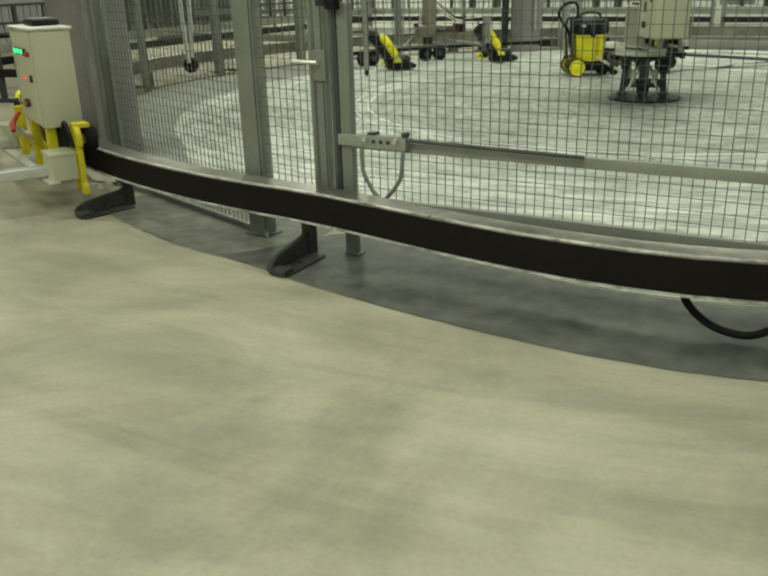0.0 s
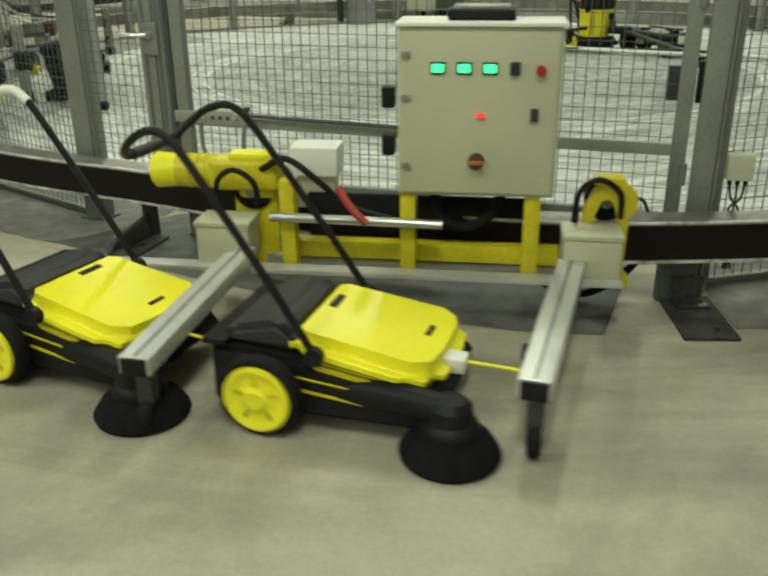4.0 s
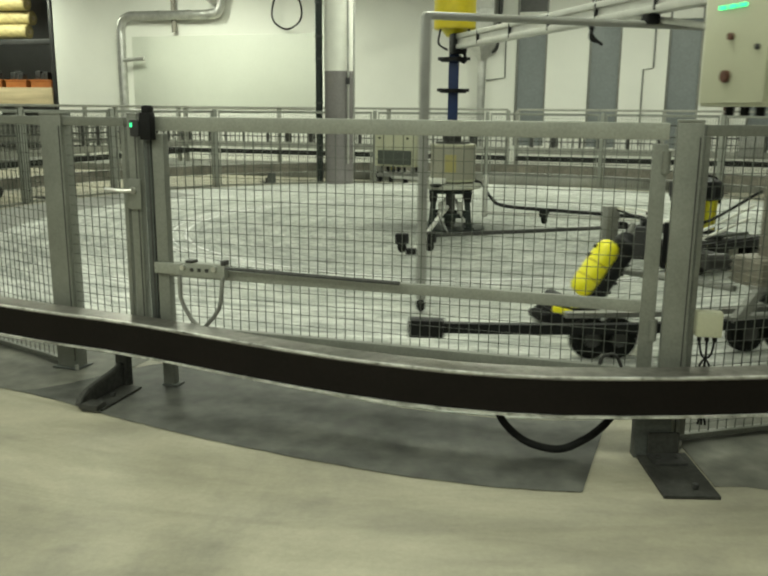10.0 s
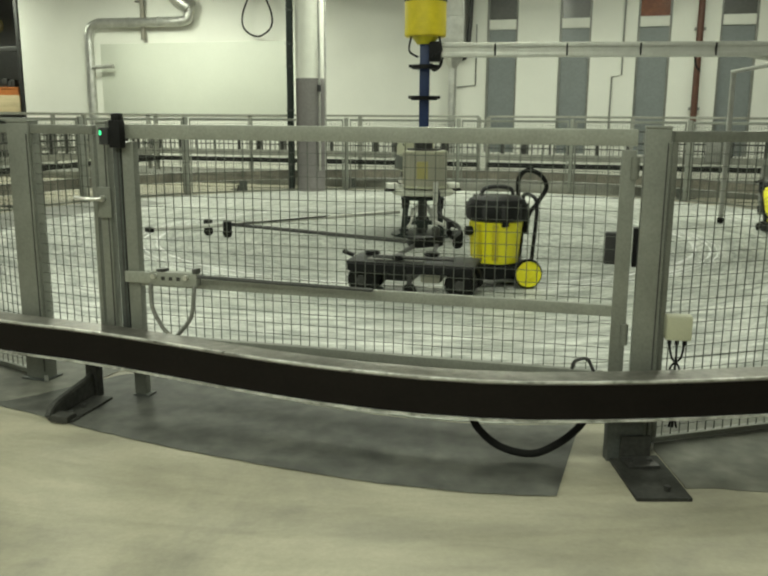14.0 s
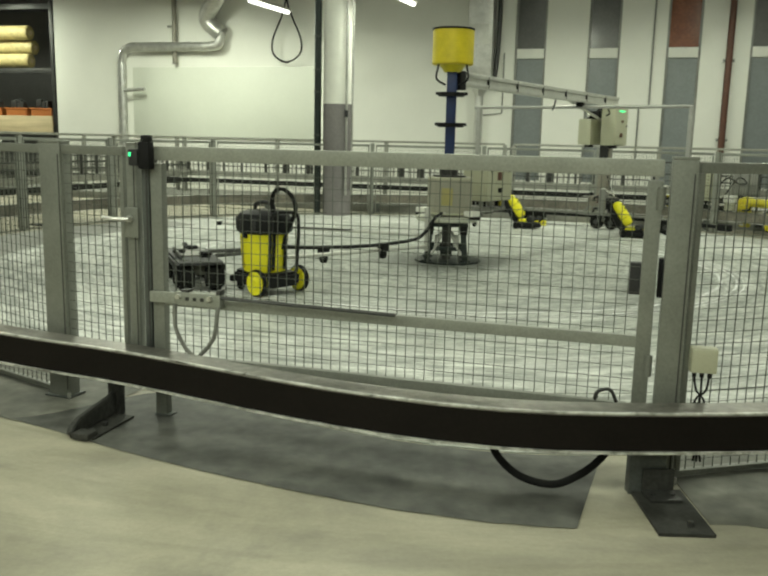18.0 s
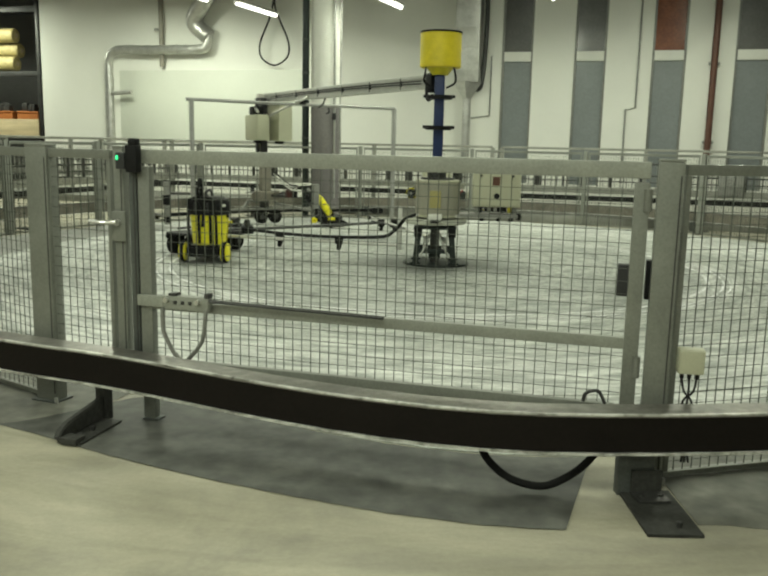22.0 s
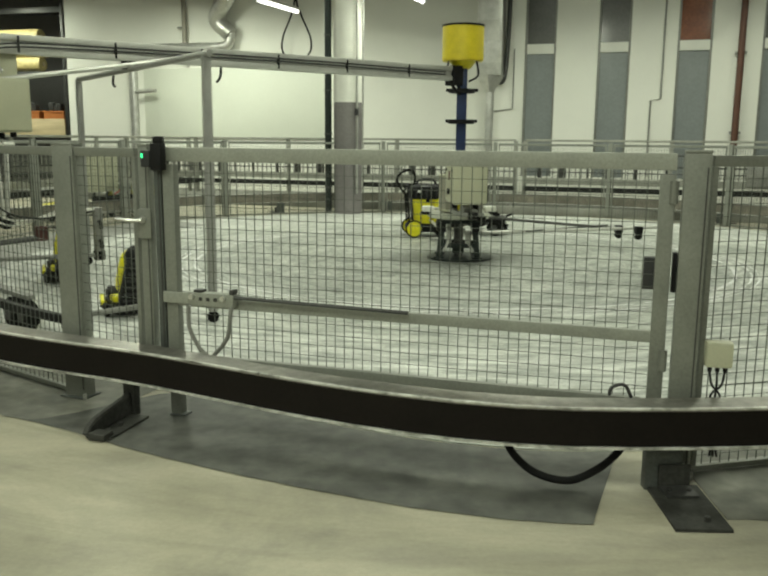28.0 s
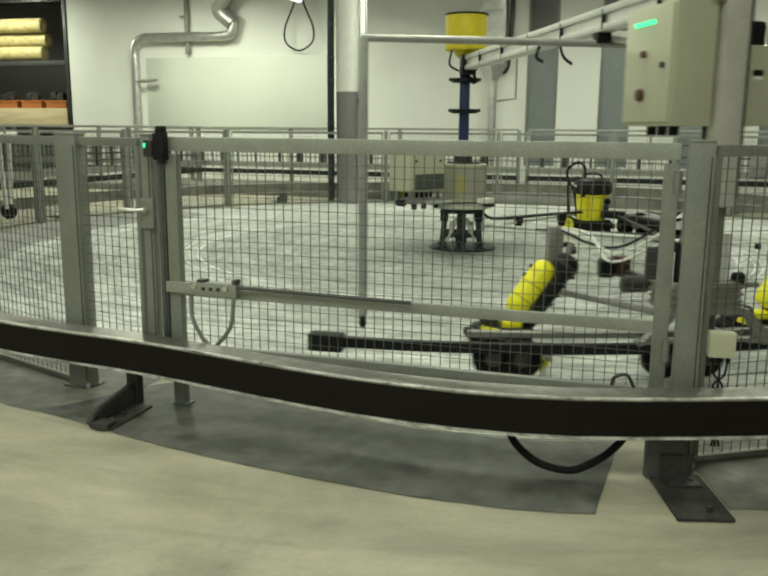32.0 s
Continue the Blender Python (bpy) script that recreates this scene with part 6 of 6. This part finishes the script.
def build_sweeper(m, pale):
    """A push sweeper; local x is the way it is pulled, the origin lies on the floor under the rear axle."""
    s = thing("push_sweeper", m, "yellow and black push sweeper with a side brush", "sweeper", "push sweepers")
    bm = B()
    prism(bm, [(-0.19, 0.05), (0.5, 0.06), (0.56, 0.11), (0.5, 0.18), (0.1, 0.24), (-0.19, 0.26)], 0.48, T(0, 0.24, 0) @ RX(90), 0.018)
    part("chassis", bm, M_BLACK, s)
    bm = B()
    prism(bm, [(-0.2, 0.25), (0.1, 0.245), (0.09, 0.31), (0.02, 0.345), (-0.13, 0.31)], 0.42, T(0, 0.21, 0) @ RX(90), 0.025)
    part("hopper", bm, M_GREY, s, "charcoal dirt hopper")
    part("hopper_edge", box(B(), 0.08, 0.5, 0.02, T(-0.17, 0, 0.272), 0.006), M_BLACK, s)
    bm = B()
    top = T(0.285, 0, 0.245) @ RY(9)
    prism(bm, [(-0.24, -0.19), (-0.19, -0.235), (0.17, -0.245), (0.25, -0.19), (0.268, -0.09), (0.268, 0.09), (0.25, 0.19), (0.17, 0.245), (-0.19, 0.235), (-0.24, 0.19)], 0.1, top @ T(0, 0, -0.05), 0.042, 5)
    lid = part("lid", bm, M_YELLOW, s, "bright yellow lid")
    bm = B()
    prism(bm, [(0.2, 0.15), (0.3, 0.14), (0.42, 0.2), (0.12, 0.245)], 0.462, T(0, 0.231, 0) @ RX(90), 0.01)
    part("lid_skirt", bm, M_YPAINT, s, "yellow lid skirt")
    part("grip_recess", box(B(), 0.03, 0.1, 0.01, top @ T(-0.165, 0.05, 0.0475), 0.005), M_BLACK, lid, "dark grip recess")
    part("lettering_bar", box(B(), 0.018, 0.07, 0.004, top @ T(0.16, 0.02, 0.0505)), M_BLACK, lid, "dark lettering bar")
    for k, zz in enumerate((0.21, 0.165)):
        part("side_stripe", box(B(), 0.2, 0.006, 0.006 + 0.004 * k, T(0.18 + 0.03 * k, -0.242, zz - 0.03) @ RY(5), 0.002), M_YPAINT, s, "yellow side stripe")
    for sd in (-1, 1):
        w = part("wheel", lathe(B(), [(0.1, -0.03), (0.132, -0.026), (0.14, -0.012), (0.14, 0.012), (0.132, 0.026), (0.1, 0.03)], T(0, sd * 0.285, 0.134) @ RX(90) @ Matrix.Diagonal((0.955, 0.955, 1, 1)), 32), M_RUBBER, s, "black tyre")
        r = part("rim", lathe(B(), [(0.018, -0.044), (0.03, -0.046), (0.042, -0.036), (0.085, -0.033), (0.102, -0.042), (0.114, -0.04), (0.117, -0.02), (0.117, 0.02), (0.114, 0.04), (0.102, 0.042), (0.085, 0.033), (0.042, 0.036), (0.03, 0.046), (0.018, 0.044)], T(0, sd * 0.285, 0.134) @ RX(90) @ Matrix.Diagonal((0.93, 0.93, 1, 1)), 32), M_YELLOW, w, "yellow wheel rim")
        for k in range(5):
            part("rim_slot", box(B(), 0.018, 0.006, 0.034, T(0, sd * 0.285, 0.134) @ RY(72 * k) @ T(0, sd * 0.0345, 0.06), 0.004), M_YPAINT, w)
        WHEELS.append((s, w, r, sd))
    part("front_roller", cyl(B(), 0.035, 0.05, T(0.42, 0.1, 0.035) @ RX(90), 14), M_RUBBER, s)
    # side brush with its arm
    arm = curve([(0.24, -0.2, 0.15), (0.42, -0.23, 0.165), (0.57, -0.24, 0.15)], 5)
    part("brush_arm", tube(B(), arm, 0.046, 12), M_BLACK, s)
    br = part("brush_hub", lathe(B(), [(0.085, 0.085), (0.088, 0.1), (0.082, 0.115), (0.068, 0.125), (0.064, 0.17), (0.045, 0.19), (0.0, 0.193)], T(0.58, -0.24, 0.0), 24), M_BLACK, s, "black brush hub")
    part("bristles", lathe(B(), [(0.148, 0.006), (0.153, 0.018), (0.128, 0.058), (0.085, 0.088), (0.06, 0.09)], T(0.58, -0.24, 0.0) @ RY(2), 40), M_BRISTLE, br, "black disc bristles")
    # handle
    side = [(0.17, 0.25, 0.27), (0.09, 0.245, 0.395), (0.0, 0.238, 0.53), (-0.15, 0.228, 0.745), (-0.24, 0.222, 0.865), (-0.3, 0.215, 0.905), (-0.37, 0.2, 0.893), (-0.435, 0.185, 0.845), (-0.47, 0.13, 0.805), (-0.475, 0.0, 0.8)]
    loop = side + [(x, -y, z) for x, y, z in reversed(side[:-1])]
    part("handle", tube(B(), curve(loop, 4), 0.013, 8), M_BLACK, s, "black tube handle")
    if pale:
        part("grip", tube(B(), curve([(-0.24, 0.222, 0.865), (-0.3, 0.215, 0.905), (-0.37, 0.2, 0.893), (-0.435, 0.185, 0.845)], 4), 0.018, 10), M_WHITE, s, "pale worn grip sleeve")
    else:
        part("grip", tube(B(), [(-0.473, -0.1, 0.802), (-0.473, 0.1, 0.802)], 0.018, 10), M_GREY, s, "dark foam grip")
    for sd in (-1, 1):
        part("pivot", cyl(B(), 0.03, 0.03, T(0.165, sd * 0.25, 0.27) @ RX(90), 14), M_BLACK, s)
    part("hitch", box(B(), 0.07, 0.07, 0.05, T(0.55, -0.05, 0.21), 0.01), M_WHITE, s, "white hitch block")
    part("tow_cord", tube(B(), [(0.58, -0.05, 0.215), (0.78, -0.06, 0.215)], 0.006, 6), M_YELLOW, s, "yellow tow cord")
    return s


# ---------------------------------------------------------------- places over time
WHEELS = []
A_RATE, A_START = 16.058, 130.2        # overhead carousel, degrees from the x axis
B_RATE, B_START = -13.07, 106.5        # tow boom
C_RATE, C_START = 9.3, -39.0                # trolley's centre, degrees from the aisle side


def trolley_phi(t):
    """It picks up speed once past the gate."""
    u = max(0.0, t - 4.8)
    return C_START + C_RATE * t + 0.76 * u * u / (u + 1)


def rail_pose(phi):
    p = rail_at(phi)
    return T(*p) @ RZ(phi)


def arm_pose(t):
    return T(0, PY, 0) @ RZ(A_START + A_RATE * t)


def boom_pose(t):
    return T(0, PY, 0) @ RZ(B_START + B_RATE * t)


def vacuum_pose(t):
    return T(0, PY - 0.35, FLOOR_Z) @ RZ(B_START + B_RATE * t) @ T(2.66, 0, 0) @ RZ(-90)


def cart_pose(t):
    return T(0, PY - 0.35, FLOOR_Z) @ RZ(B_START + B_RATE * t - 14.6) @ T(3.02, 0, 0) @ RZ(-101)


def sweeper_pose(phi, r):
    return T(*ring_at(phi, r)) @ RZ(phi - 6 - 2.5 * smooth(-phi / 9))


CLEANERS = [(4.38, -0.755), (4.34, 1.08)]
SWEEPERS = [(-2.5, 0.912, 0.03), (-11.5, 0.957, 0.1)]     # angle behind the trolley's centre, metres outside the rail, more where the rail bends in
FLOOR_Z = 0.012

build_hall()
build_lights()
build_wall_fittings()
build_far_hall()
build_rail()
build_fence()
build_pillar()
CAROUSEL = build_carousel()
CLEANER_OBS = []
for rr, yy in CLEANERS:
    CLEANER_OBS.append(build_stick_cleaner(arm_pose(0) @ T(rr, yy, FLOOR_Z) @ RZ(90)))
BOOM = build_boom()
VACUUM = build_vacuum(vacuum_pose(0))
CART = build_cart(cart_pose(0))
TROLLEY = build_trolley()
SWEEPER_OBS = [build_sweeper(sweeper_pose(0, 7.5), k == 1) for k in range(len(SWEEPERS))]


def motions():
    steps = [0.5 * k for k in range(65)]
    walk(CAROUSEL, [(t, arm_pose(t)) for t in steps])
    for ob, (rr, yy) in zip(CLEANER_OBS, CLEANERS):
        walk(ob, [(t, arm_pose(t) @ T(rr, yy, FLOOR_Z) @ RZ(90)) for t in steps])
    walk(BOOM, [(t, boom_pose(t)) for t in steps])
    walk(VACUUM, [(t, vacuum_pose(t)) for t in steps])
    walk(CART, [(t, cart_pose(t)) for t in steps])
    walk(TROLLEY, [(t, rail_pose(trolley_phi(t) - 0.6 * smooth((t - 1) / 1.2) * smooth((4.5 - t) / 2))) for t in steps])
    for ob, (back, out, bend) in zip(SWEEPER_OBS, SWEEPERS):
        rows = []
        for t in steps:
            lead = trolley_phi(t) - C_START - C_RATE * t
            phi = C_START + C_RATE * t + back - 0.6 * smooth((t - 5.4) / 0.6) * smooth((8 - t) / 2) + lead * smooth((t - 6) / 3) + 4.5 * smooth((t - 7) / 6)
            phi += 2.2 * smooth((-8 - phi) / 8) * smooth((phi + 60) / 20)
            rows.append((t, sweeper_pose(phi, rail_r(phi) + out + bend * smooth(-phi / 9) * smooth((phi + 60) / 20))))
        walk(ob, rows)
    for ob, w, r, sd in WHEELS:
        c = T(0, sd * 0.285, 0.134)
        rows = [(0.1 * k, c @ RY(math.degrees(0.1 * k * 1.22 / 0.134)) @ c.inverted()) for k in range(321)]
        walk(w, rows)


motions()
